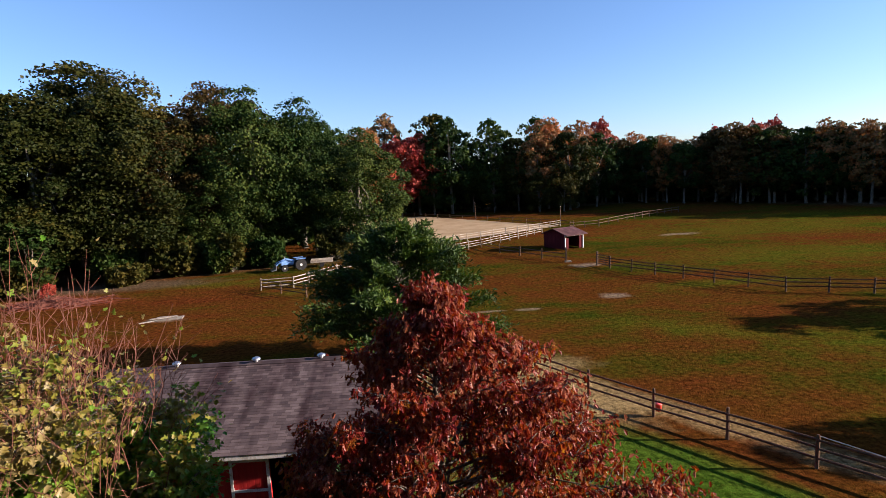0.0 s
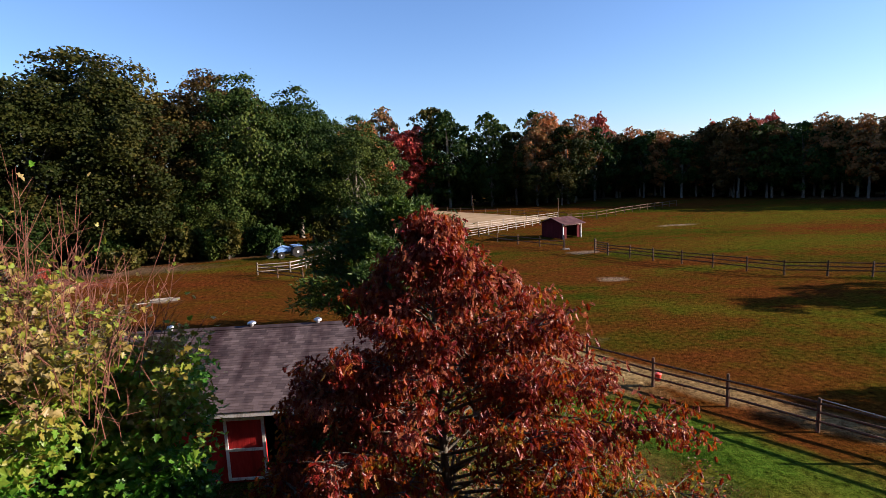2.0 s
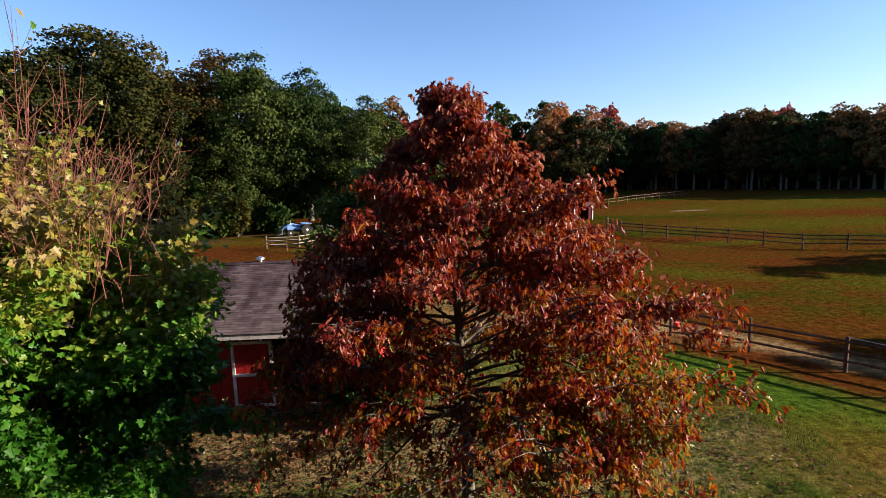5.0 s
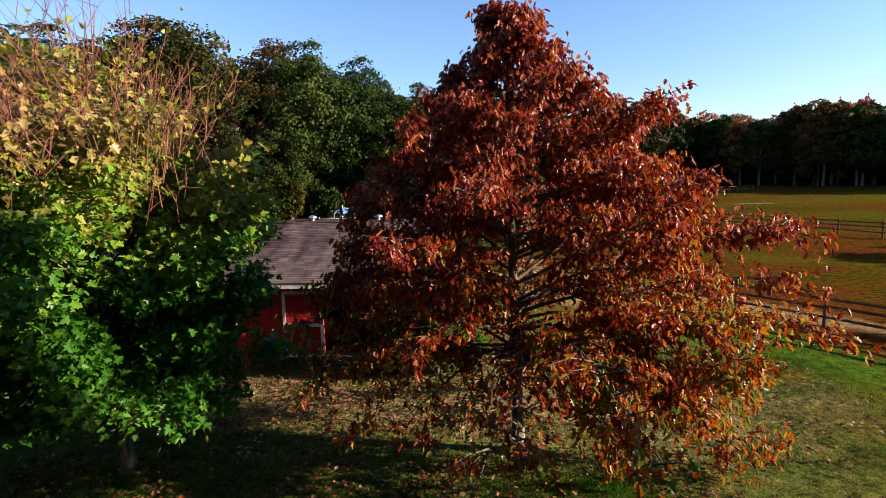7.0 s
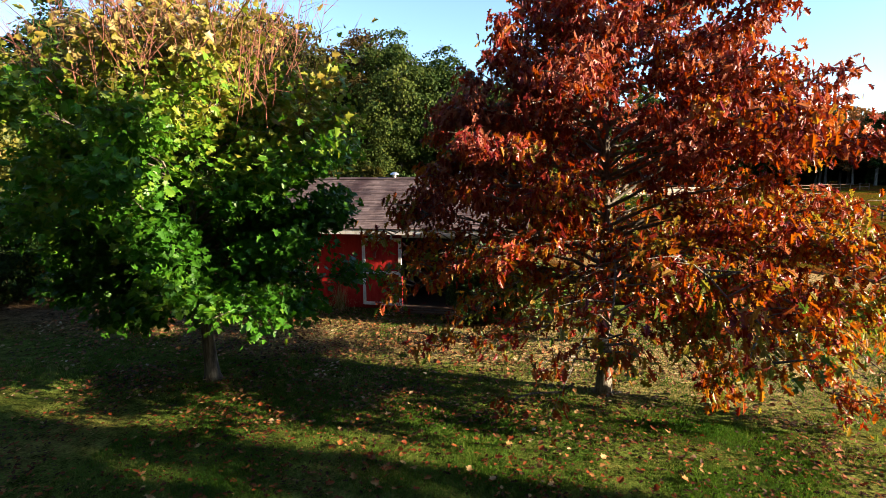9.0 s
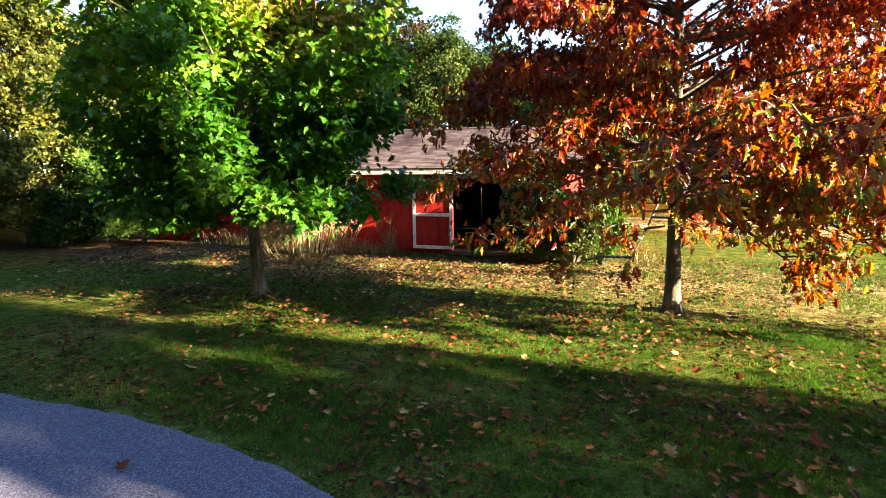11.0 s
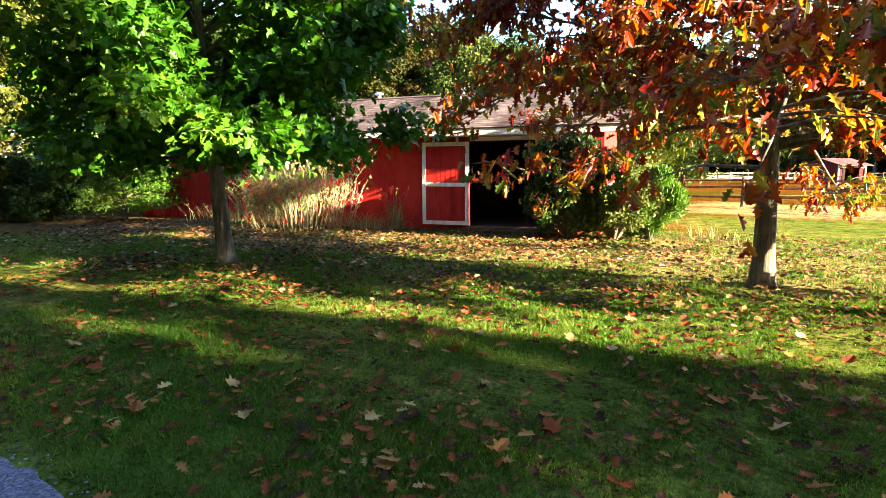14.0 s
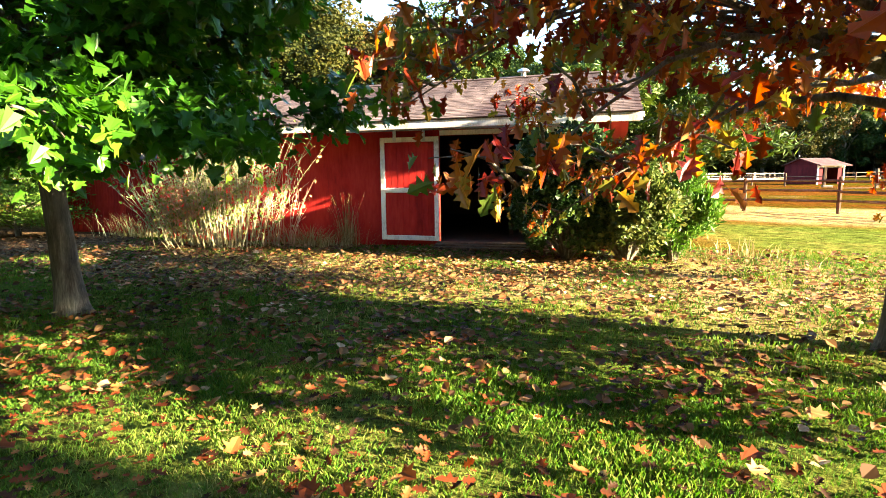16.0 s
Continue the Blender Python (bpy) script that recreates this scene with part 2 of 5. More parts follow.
LITTER_RED = leafy("russet_fallen_leaf", [(0.0, (0.025, 0.010, 0.004)), (0.2, (0.079, 0.021, 0.007)), (0.42, (0.158, 0.033, 0.009)), (0.6, (0.173, 0.058, 0.015)), (0.75, (0.202, 0.096, 0.030)), (0.88, (0.259, 0.150, 0.055)), (1.0, (0.331, 0.226, 0.101))], 3.0, 1.15, 0.65, 0.15, 0.7, gloss=0.12)
LITTER = leafy("fallen_leaf", [(0.0, (0.032, 0.017, 0.008)), (0.3, (0.086, 0.043, 0.016)), (0.55, (0.151, 0.083, 0.032)), (0.7, (0.173, 0.043, 0.014)), (0.85, (0.230, 0.151, 0.072)), (1.0, (0.331, 0.259, 0.158))], 0.8, 0.9, 0.65, 0.12, 0.6, gloss=0.12)
CANE = grain("pale_dry_cane", (0.12, 0.11, 0.05), (0.27, 0.25, 0.13), (0.42, 0.40, 0.25), 3.0, (1, 1, 0.3), 0.7)
PINK_CANE = grain("pinkish_cane", (0.18, 0.09, 0.06), (0.34, 0.19, 0.13), (0.48, 0.32, 0.23), 3.0, (1, 1, 0.3), 0.7)
CANE_LEAF = leafy("yellowing_cane_leaf", [(0.0, (0.07, 0.13, 0.02)), (0.4, (0.15, 0.20, 0.035)), (0.7, (0.25, 0.26, 0.08)), (1.0, (0.36, 0.34, 0.18))], 1.5, 0.8, 0.5, 0.3)


# ---- mesh helpers ----
def part(name, data, material, parent=None, label="", m=None):
    """Links a bmesh or a mesh as one object, under a thing or a part if one is given."""
    if isinstance(data, bmesh.types.BMesh):
        me = bpy.data.meshes.new(name)
        data.to_mesh(me)
        data.free()
    else:
        me = data
    if material and not me.materials:
        me.materials.append(material)
    ob = new(name, me)
    if parent:
        ob.parent = parent
    if m is not None:
        ob.matrix_basis = m
    if label:
        ob["label"] = label
    return ob


def empty(name, m, label, category, group="", kind=""):
    ob = new(name)
    ob.matrix_basis = m
    return tagged(ob, label, category, group, kind)


def poly_mesh(name, verts, faces, smooth=False):
    """A mesh from an array of points and an array of faces with one number of corners."""
    faces = np.asarray(faces, dtype=np.int32)
    me = bpy.data.meshes.new(name)
    n, k = faces.shape
    me.vertices.add(len(verts))
    me.vertices.foreach_set("co", np.asarray(verts, dtype=np.float32).ravel())
    me.loops.add(n * k)
    me.loops.foreach_set("vertex_index", faces.ravel())
    me.polygons.add(n)
    me.polygons.foreach_set("loop_start", np.arange(0, n * k, k, dtype=np.int32))
    me.polygons.foreach_set("use_smooth", np.full(n, smooth))
    me.update(calc_edges=True)
    return me


def box(bm, x0, x1, y0, y1, z0, z1, m=None, bevel=0.0):
    vs = [bm.verts.new((x, y, z)) for z in (z0, z1) for y in (y0, y1) for x in (x0, x1)]
    fs = [bm.faces.new([vs[i] for i in q]) for q in ((0, 2, 3, 1), (4, 5, 7, 6), (0, 1, 5, 4), (2, 6, 7, 3), (0, 4, 6, 2), (1, 3, 7, 5))]
    if bevel:
        es = list({e for f in fs for e in f.edges})
        out = bmesh.ops.bevel(bm, geom=es, offset=bevel, segments=1, affect="EDGES")
        vs = list({v for f in out["faces"] for v in f.verts} | {v for v in vs if v.is_valid})
    if m is not None:
        for v in vs:
            v.co = m @ v.co
    return bm


def box_part(name, dims, material, parent, label="", bevel=0.008, m=None):
    return part(name, box(bmesh.new(), *dims, bevel=bevel), material, parent, label, m)


def tubes(paths, sides=6):
    """Tapered round limbs: each path is a list of (point, radius). Returns points and faces."""
    V, F, base = [], [], 0
    ang = np.linspace(0, 2 * np.pi, sides, endpoint=False)
    for path in paths:
        P = np.array([p for p, _ in path], dtype=float)
        R = np.array([r for _, r in path], dtype=float)
        T = np.gradient(P, axis=0)
        T /= np.linalg.norm(T, axis=1)[:, None] + 1e-9
        ref = np.array([0.0, 0, 1]) if abs(T[0][2]) < 0.9 else np.array([1.0, 0, 0])
        A = np.cross(T, ref)
        A /= np.linalg.norm(A, axis=1)[:, None] + 1e-9
        B = np.cross(T, A)
        ring = P[:, None] + R[:, None, None] * (np.cos(ang)[None, :, None] * A[:, None] + np.sin(ang)[None, :, None] * B[:, None])
        V.append(ring.reshape(-1, 3))
        n = len(P)
        i = np.arange(n - 1)[:, None] * sides
        j = np.arange(sides)[None]
        k = (j + 1) % sides
        F.append((np.stack([i + j, i + k, i + sides + k, i + sides + j], -1).reshape(-1, 4)) + base)
        base += n * sides
    return np.concatenate(V), np.concatenate(F)


OAK_HALF = [(0, 0), (0.2, 0.05), (0.28, 0.27), (0.42, 0.10), (0.58, 0.36), (0.68, 0.12), (0.84, 0.22), (1, 0)]
MAPLE_HALF = [(0, 0), (-0.06, 0.34), (0.2, 0.26), (0.40, 0.60), (0.5, 0.24), (0.72, 0.28), (1, 0)]
PLAIN_HALF = [(0, 0), (0.3, 0.26), (0.7, 0.22), (1, 0)]
SPRAY_HALF = [(0, 0), (0.45, 0.48), (1, 0)]
THIN_HALF = [(0, 0), (0.5, 0.13), (1, 0)]
CLUMP_HALF = [(0, 0), (0.12, 0.45), (0.75, 0.5), (1, 0)]
NEEDLE_HALF = [(0, 0), (0.3, 0.10), (0.8, 0.10), (1, 0)]
CURL_HALF = [(0, 0), (0.25, 0.30), (0.55, 0.42), (0.8, 0.22), (1, 0)]


def leaf_cloud(P, D, N, S, half, fold=0.25, droop=0.15):
    """Leaves at P, pointing along D, facing N, S long; both halves meet at the midrib."""
    k = len(half)
    H = np.array(half)
    D = D / (np.linalg.norm(D, axis=1)[:, None] + 1e-9)
    W = np.cross(D, N)
    W /= np.linalg.norm(W, axis=1)[:, None] + 1e-9
    U = np.cross(W, D)
    loc = np.concatenate([np.c_[H[:, 0], H[:, 1], fold * np.abs(H[:, 1])], np.c_[H[1:-1, 0], -H[1:-1, 1], fold * np.abs(H[1:-1, 1])]])
    loc[:, 2] -= droop * loc[:, 0] ** 2
    V = P[:, None] + S[:, None, None] * (loc[None, :, 0:1] * D[:, None] + loc[None, :, 1:2] * W[:, None] + loc[None, :, 2:3] * U[:, None])
    n = 2 * k - 2
    f1 = np.arange(k)
    f2 = np.r_[0, k - 1, np.arange(n - 1, k - 1, -1)]
    base = np.arange(len(P))[:, None] * n
    return V.reshape(-1, 3), np.concatenate([base + f1, base + f2])


def unit(v):
    return v / (np.linalg.norm(v, axis=-1, keepdims=True) + 1e-9)


def rand_dirs(n):
    return unit(rng.normal(size=(n, 3)))


def merge(meshes):
    V, F, b = [], [], 0
    for v, f in meshes:
        V.append(v)
        F.append(f + b)
        b += len(v)
    return np.concatenate(V), np.concatenate(F)


# ---- ground ----
def ground_material():
    """Autumn pasture: tawny and green patches, lawn near the barn, bare sandy spots and dry strips."""
    m, nt, b = shader("pasture")
    v = obj_coords(nt)
    mp = nt.nodes.new("ShaderNodeMapping")
    mp.inputs["Scale"].default_value = (0.45, 1.0, 1.0)
    mp.inputs["Rotation"].default_value = (0, 0, radians(12))
    nt.links.new(v, mp.inputs[0])
    big, mid, small = noise_of(nt, mp.outputs[0], 0.075, 5.0, 0.65), noise_of(nt, v, 0.5, 5.0), noise_of(nt, v, 9.0, 6.0, 0.75)
    tone = math_of(nt, "ADD", math_of(nt, "MULTIPLY", big, 0.62), math_of(nt, "ADD", math_of(nt, "MULTIPLY", mid, 0.18), math_of(nt, "MULTIPLY", small, 0.2)))
    col = ramp_of(nt, tone, [(0.41, (0.026, 0.035, 0.003)), (0.46, (0.052, 0.038, 0.004)), (0.51, (0.074, 0.030, 0.005)), (0.60, (0.086, 0.024, 0.006))])
    speck = math_of(nt, "ADD", math_of(nt, "MULTIPLY", noise_of(nt, v, 3.2, 5.0, 0.75), 3.2), math_of(nt, "MULTIPLY", noise_of(nt, v, 26.0, 3.0, 0.7), 2.4))
    speck = math_of(nt, "MAXIMUM", math_of(nt, "ADD", math_of(nt, "MULTIPLY", speck, 1.25), -2.5), 0.2)
    sep = nt.nodes.new("ShaderNodeSeparateXYZ")
    nt.links.new(v, sep.inputs[0])

    def spot(cx, cy, rx, ry, turn=0.0, rag=0.8, soft=3.0):
        c, s = math.cos(radians(turn)), math.sin(radians(turn))
        dx, dy = math_of(nt, "SUBTRACT", sep.outputs[0], cx), math_of(nt, "SUBTRACT", sep.outputs[1], cy)
        u = math_of(nt, "DIVIDE", math_of(nt, "ADD", math_of(nt, "MULTIPLY", dx, c), math_of(nt, "MULTIPLY", dy, s)), rx)
        w = math_of(nt, "DIVIDE", math_of(nt, "SUBTRACT", math_of(nt, "MULTIPLY", dy, c), math_of(nt, "MULTIPLY", dx, s)), ry)
        d = math_of(nt, "SQRT", math_of(nt, "ADD", math_of(nt, "MULTIPLY", u, u), math_of(nt, "MULTIPLY", w, w)))
        d = math_of(nt, "ADD", d, math_of(nt, "MULTIPLY", math_of(nt, "SUBTRACT", mid, 0.5), rag))
        return math_of(nt, "MULTIPLY", math_of(nt, "SUBTRACT", 1.15, d), soft, True)

    lawn = ramp_of(nt, math_of(nt, "ADD", math_of(nt, "MULTIPLY", mid, 0.6), math_of(nt, "MULTIPLY", small, 0.4)),
                   [(0.32, (0.036, 0.061, 0.010)), (0.5, (0.065, 0.086, 0.016)), (0.62, (0.122, 0.108, 0.029)), (0.74, (0.173, 0.115, 0.043))])
    col = mix_of(nt, spot(-2, 6, 24, 10.2, 0, 0.4, 2.0), col, lawn)
    tawny = ramp_of(nt, small, [(0.3, (0.050, 0.034, 0.006)), (0.5, (0.105, 0.055, 0.010)), (0.7, (0.15, 0.065, 0.014))])
    col = mix_of(nt, math_of(nt, "MULTIPLY", spot(13.0, 9.5, 7.0, 5.0, -35, 1.2, 1.2), 0.75), col, tawny)
    green = ramp_of(nt, small, [(0.35, (0.038, 0.057, 0.003)), (0.65, (0.076, 0.090, 0.007))])
    for args in ((10.5, 14.5, 5.5, 2.2, -50), (30, 30, 9, 6), (-14, 53, 3, 1.5), (-24, 60, 10, 2.5), (44, 60, 22, 8), (26, 47, 8, 2), (56, 84, 34, 12), (18, 34, 8, 2, -30), (70, 100, 30, 10)):
        col = mix_of(nt, math_of(nt, "MULTIPLY", spot(*args, rag=1.6, soft=1.2), 0.5), col, green)
    straw = ramp_of(nt, small, [(0.3, (0.117, 0.074, 0.024)), (0.5, (0.234, 0.167, 0.069)), (0.7, (0.370, 0.292, 0.147))])
    for args, much in (((11.0, 22.3, 11.5, 1.1, -50.5), 0.62), ((4, 29.0, 6, 1.6), 0.8), ((5.4, 27.4, 6.0, 2.2, -50.5), 0.85), ((4.5, 24.6, 6.5, 2.4, -30), 0.85), ((-5.5, 13.2, 8, 1.8), 1.0), ((2.5, 13.5, 5.5, 3.2), 1.0)):
        col = mix_of(nt, math_of(nt, "MULTIPLY", spot(*args, rag=1.3, soft=1.6), much), col, straw)
    sand = ramp_of(nt, small, [(0.3, (0.153, 0.108, 0.063)), (0.7, (0.270, 0.207, 0.135))])
    for args in ((16.3, 44.4, 1.5, 1.1), (18.6, 59.6, 2.2, 1.2), (5.0, 41.5, 1.6, 0.35), (7.9, 41.5, 1.3, 0.4), (40, 82.6, 3.5, 1.1), (-22.2, 44.6, 1.6, 0.8)):
        col = mix_of(nt, math_of(nt, "MULTIPLY", spot(*args, rag=2.4, soft=1.6), 0.7), col, sand)
    col = mix_of(nt, spot(3.4, 18.6, 5.6, 3.4, -48, 0.5, 2.0), col, lawn)
    turf = ramp_of(nt, small, [(0.3, (0.022, 0.060, 0.005)), (0.55, (0.050, 0.098, 0.008)), (0.75, (0.11, 0.12, 0.02))])
    col = mix_of(nt, math_of(nt, "MULTIPLY", spot(9.0, 17.6, 7.0, 2.0, -50.5, 0.9, 1.6), 0.9), col, turf)
    earth = ramp_of(nt, small, [(0.3, (0.05, 0.035, 0.02)), (0.7, (0.14, 0.09, 0.05))])
    for args in ((-16, 15, 8, 3.2), (-38, 62, 14, 4), (-42, 70, 40, 6, 10), (20, 160, 70, 9), (100, 128, 14, 40, 25)):
        col = mix_of(nt, spot(*args, rag=0.9, soft=1.5), col, earth)
    russet = ramp_of(nt, small, [(0.3, (0.13, 0.03, 0.015)), (0.7, (0.28, 0.07, 0.03))])
    col = mix_of(nt, spot(-38, 54, 8, 3, 0, 1.6, 1.5), col, russet)
    tuft = nt.nodes.new("ShaderNodeHueSaturation")
    nt.links.new(col, tuft.inputs["Color"])
    nt.links.new(speck, tuft.inputs["Value"])
    nt.links.new(tuft.outputs[0], b.inputs["Base Color"])
    b.inputs["Roughness"].default_value = 1.0
    b.inputs["Specular IOR Level"].default_value = 0.0
    rough = math_of(nt, "ADD", small, math_of(nt, "MULTIPLY", noise_of(nt, v, 2.6, 4.0, 0.7), 1.2))
    bump_to(nt, b, rough, 0.8, 0.09)
    return m


def rise(x, y):
    """Slight unevenness of the ground."""
    near = np.clip((np.hypot(x, y - 8) - 28) / 40, 0, 1)
    return 0.12 * near * np.sin(x * 0.11 + 1.0) * np.sin(y * 0.09)


def grid_sheet(name, xs, ys, zf, material):
    X, Y = np.meshgrid(xs, ys)
    V = np.c_[X.ravel(), Y.ravel(), zf(X, Y).ravel()]
    nx = len(xs)
    i = (np.arange(len(ys) - 1)[:, None] * nx + np.arange(nx - 1)[None]).ravel()
    return part(name, poly_mesh(name, V, np.c_[i, i + 1, i + nx + 1, i + nx], True), material)


steps = np.r_[-2400, -900, -400, -200, np.arange(-120, 161, 4.0), 220, 400, 900, 2400]
ground = grid_sheet("ground", steps, steps + 20, lambda x, y: rise(x, y), ground_material())
tagged(ground, "autumn pasture and lawn, tawny and green grass", "ground", kind="structure")

m_drive, nt, b = shader("gravel_drive")
v = obj_coords(nt)
vor = node(nt, "ShaderNodeTexVoronoi", Scale=75.0)
nt.links.new(v, vor.inputs["Vector"])
stone = ramp_of(nt, vor.outputs["Color"], [(0.15, (0.025, 0.026, 0.051)), (0.5, (0.069, 0.071, 0.120)), (0.85, (0.175, 0.179, 0.267))])
col = mix_of(nt, math_of(nt, "MULTIPLY", noise_of(nt, v, 1.1), 0.6), stone, (0.060, 0.060, 0.090))
nt.links.new(col, b.inputs["Base Color"])
b.inputs["Roughness"].default_value = 0.9
bump_to(nt, b, math_of(nt, "MULTIPLY", vor.outputs["Distance"], -1.0), 0.5, 0.008)


def drive_edge(x):
    """The far edge of the drive, an arc that bends towards the camera's side."""
    return 4.55 - 0.054 * max(0.0, x + 6.2) ** 2 - 0.012 * max(0.0, -x - 7) ** 1.5


bm = bmesh.new()
xs = np.arange(-30, 9.01, 0.12)
rows = []
for x in xs:
    e = drive_edge(x) + 0.07 * noise.noise((x * 1.7, 0, 3)) + 0.04 * noise.noise((x * 7, 5, 3))
    rows.append([bm.verts.new((x, y, 0.012 if y < e - 0.05 else -0.01)) for y in (-14, e - 3, e - 0.5, e - 0.12, e)])
for a, c in zip(rows, rows[1:]):
    for i in range(4):
        bm.faces.new((a[i], c[i], c[i + 1], a[i + 1]))
tagged(part("driveway", bm, m_drive), "grey gravel driveway with a curved grassy edge", "driveway", kind="structure")

bm = bmesh.new()
corners = [(-2.8, 82.0), (26.0, 101.5), (-1.0, 143.0), (-30.0, 122.0)]
ring = []
for (x0, y0), (x1, y1) in zip(corners, corners[1:] + corners[:1]):
    for k in range(24):
        f = k / 24
        x, y = x0 + (x1 - x0) * f, y0 + (y1 - y0) * f
        ring.append(bm.verts.new((x + 0.5 * noise.noise((x * 0.6, y * 0.6, 1)), y + 0.5 * noise.noise((x * 0.6, y * 0.6, 7)), 0.16)))
bm.faces.new(ring)
tagged(part("riding_arena", bm, SAND), "pale sand riding arena beside the pasture", "arena", kind="structure")


# ---- barn ----
BX0, BX1, BY0, BY1, EAVE, RIDGE_Y, RIDGE = -12.5, -1.95, 16.1, 24.5, 2.5, 20.3, 4.06
ROOF_X1 = -1.38
barn = empty("barn", pose(0, 0, 0), "long red board barn with grey shingled gable roof", "barn")
OPEN0, OPEN1, HEAD = -5.3, -2.95, 2.3
DOOR0, DOOR1 = -6.55, -5.26


def barn_boards():
    """Vertical boards of the front, with grooves between them."""
    w = 0.2
    top = EAVE + 0.1
    for h, spans in ((top, ((BX0, OPEN0), (OPEN1, BX1))),):
        bm = box(bmesh.new(), 0.004, w - 0.004, 0, 0.03, 0.06, h, bevel=0.006)
        me = bpy.data.meshes.new("board")
        bm.to_mesh(me)
        bm.free()
        for a, c in spans:
            n = int((c - a) / w)
            for i in range(n):
                part("board", me, RED_BOARD, wall, m=pose(a + i * (c - a) / n, BY0 - 0.03, 0) @ Matrix.Diagonal(((c - a) / n / w, 1, 1, 1)))


wall = box_part("front_wall", (BX0, OPEN0, BY0, BY0 + 0.1, 0, EAVE + 0.21), RED_BOARD, barn, bevel=0)
box_part("front_wall", (OPEN1, BX1, BY0, BY0 + 0.1, 0, EAVE + 0.21), RED_BOARD, barn, bevel=0)
box_part("lintel", (OPEN0, OPEN1, BY0, BY0 + 0.1, HEAD, EAVE + 0.21), RED_BOARD, barn, bevel=0)
# back wall with a narrow gap that lets light in
GAP = -6.4
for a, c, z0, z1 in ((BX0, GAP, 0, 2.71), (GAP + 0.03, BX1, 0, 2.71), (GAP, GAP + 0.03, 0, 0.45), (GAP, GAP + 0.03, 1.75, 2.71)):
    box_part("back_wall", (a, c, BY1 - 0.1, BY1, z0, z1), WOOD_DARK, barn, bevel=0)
for x in (BX0, BX1):
    bm = bmesh.new()
    prof = [(BY0 + 0.1, 0), (BY1 - 0.1, 0), (BY1 - 0.1, 2.74), (RIDGE_Y, RIDGE - 0.02), (BY0 + 0.1, 2.74)]
    s = 0.1 if x == BX0 else -0.1
    f0 = [bm.verts.new((x, y, z)) for y, z in prof]
    f1 = [bm.verts.new((x + s, y, z)) for y, z in prof]
    bm.faces.new(f0)
    bm.faces.new(f1[::-1])
    for i in range(5):
        bm.faces.new((f0[i], f1[i], f1[(i + 1) % 5], f0[(i + 1) % 5]))
    bmesh.ops.recalc_face_normals(bm, faces=bm.faces)
    part("gable_wall", bm, RED_BOARD, barn)
box_part("barn_floor", (BX0 + 0.1, BX1 - 0.1, BY0 + 0.1, BY1 - 0.1, -0.05, 0.09), DARK_EARTH, barn, bevel=0)
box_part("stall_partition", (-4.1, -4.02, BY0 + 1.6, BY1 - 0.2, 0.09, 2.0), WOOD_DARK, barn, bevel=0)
for i in range(3):
    box_part("sill_plank", (OPEN0 - 0.02 + 0.01 * i, OPEN1, BY0 - 0.52 + 0.17 * i, BY0 - 0.36 + 0.17 * i, 0.0, 0.07 + 0.03 * i), WOOD_GREY, barn, "worn reddish sill plank", 0.012)

# white trim
box_part("fascia", (BX0 - 0.2, ROOF_X1 + 0.03, BY0 - 0.42, BY0 - 0.38, EAVE - 0.08, EAVE + 0.08), WHITE_TRIM, barn, "white fascia board", 0.005)
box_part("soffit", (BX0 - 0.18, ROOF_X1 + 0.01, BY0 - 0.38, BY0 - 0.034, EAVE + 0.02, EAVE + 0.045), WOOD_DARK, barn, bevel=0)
box_part("header_board", (OPEN0 + 0.04, OPEN1 + 0.12, BY0 - 0.06, BY0 - 0.033, HEAD, HEAD + 0.1), WHITE_TRIM, barn, "white header board", 0.005)
box_part("door_track", (-7.9, OPEN1 + 0.2, BY0 - 0.13, BY0 - 0.065, HEAD + 0.11, HEAD + 0.16), METAL, barn, "dark steel door track", 0.006)
box_part("jamb", (OPEN1, OPEN1 + 0.1, BY0 - 0.06, BY0 - 0.033, 0.05, HEAD), WHITE_TRIM, barn, "white door jamb", 0.005)

# sliding door
door = box_part("sliding_door", (DOOR0 + 0.02, DOOR1 - 0.02, BY0 - 0.10, BY0 - 0.075, 0.15, 2.27), RED_BOARD, barn, "red sliding door edged in white", 0)
for i in range(8):
    w = (DOOR1 - DOOR0 - 0.2) / 8
    box_part("board", (DOOR0 + 0.1 + i * w + 0.004, DOOR0 + 0.1 + (i + 1) * w - 0.004, BY0 - 0.112, BY0 - 0.101, 0.17, 2.25), RED_BOARD, door, bevel=0.004)
for x in (DOOR0, DOOR1 - 0.1):
    box_part("stile", (x, x + 0.1, BY0 - 0.135, BY0 - 0.113, 0.14, 2.28), WHITE_TRIM, door, "white painted stile", 0.005)
for z in (0.14, 1.14, 2.18):
    box_part("rail", (DOOR0 + 0.1, DOOR1 - 0.1, BY0 - 0.133, BY0 - 0.113, z, z + 0.1), WHITE_TRIM, door, "white painted rail", 0.005)
for x in (DOOR0 + 0.3, DOOR1 - 0.35):
    box_part("hanger", (x, x + 0.07, BY0 - 0.15, BY0 - 0.136, 2.2, HEAD + 0.17), METAL, door, "steel hanger", 0.004)

# roof: deck, then shingle courses laid from the eave up
slope = Vector((0, RIDGE_Y - (BY0 - 0.42), RIDGE - (EAVE + 0.09)))
LEN = slope.length
pitch = math.degrees(math.atan2(slope.z, slope.y))
roof_m = pose(BX0 - 0.2, BY0 - 0.42, EAVE + 0.09, pitch)
WIDE = ROOF_X1 - BX0 + 0.2
roof = box_part("roof", (0, WIDE, 0, LEN, -0.03, 0.0), WOOD_DARK, barn, bevel=0, m=roof_m)
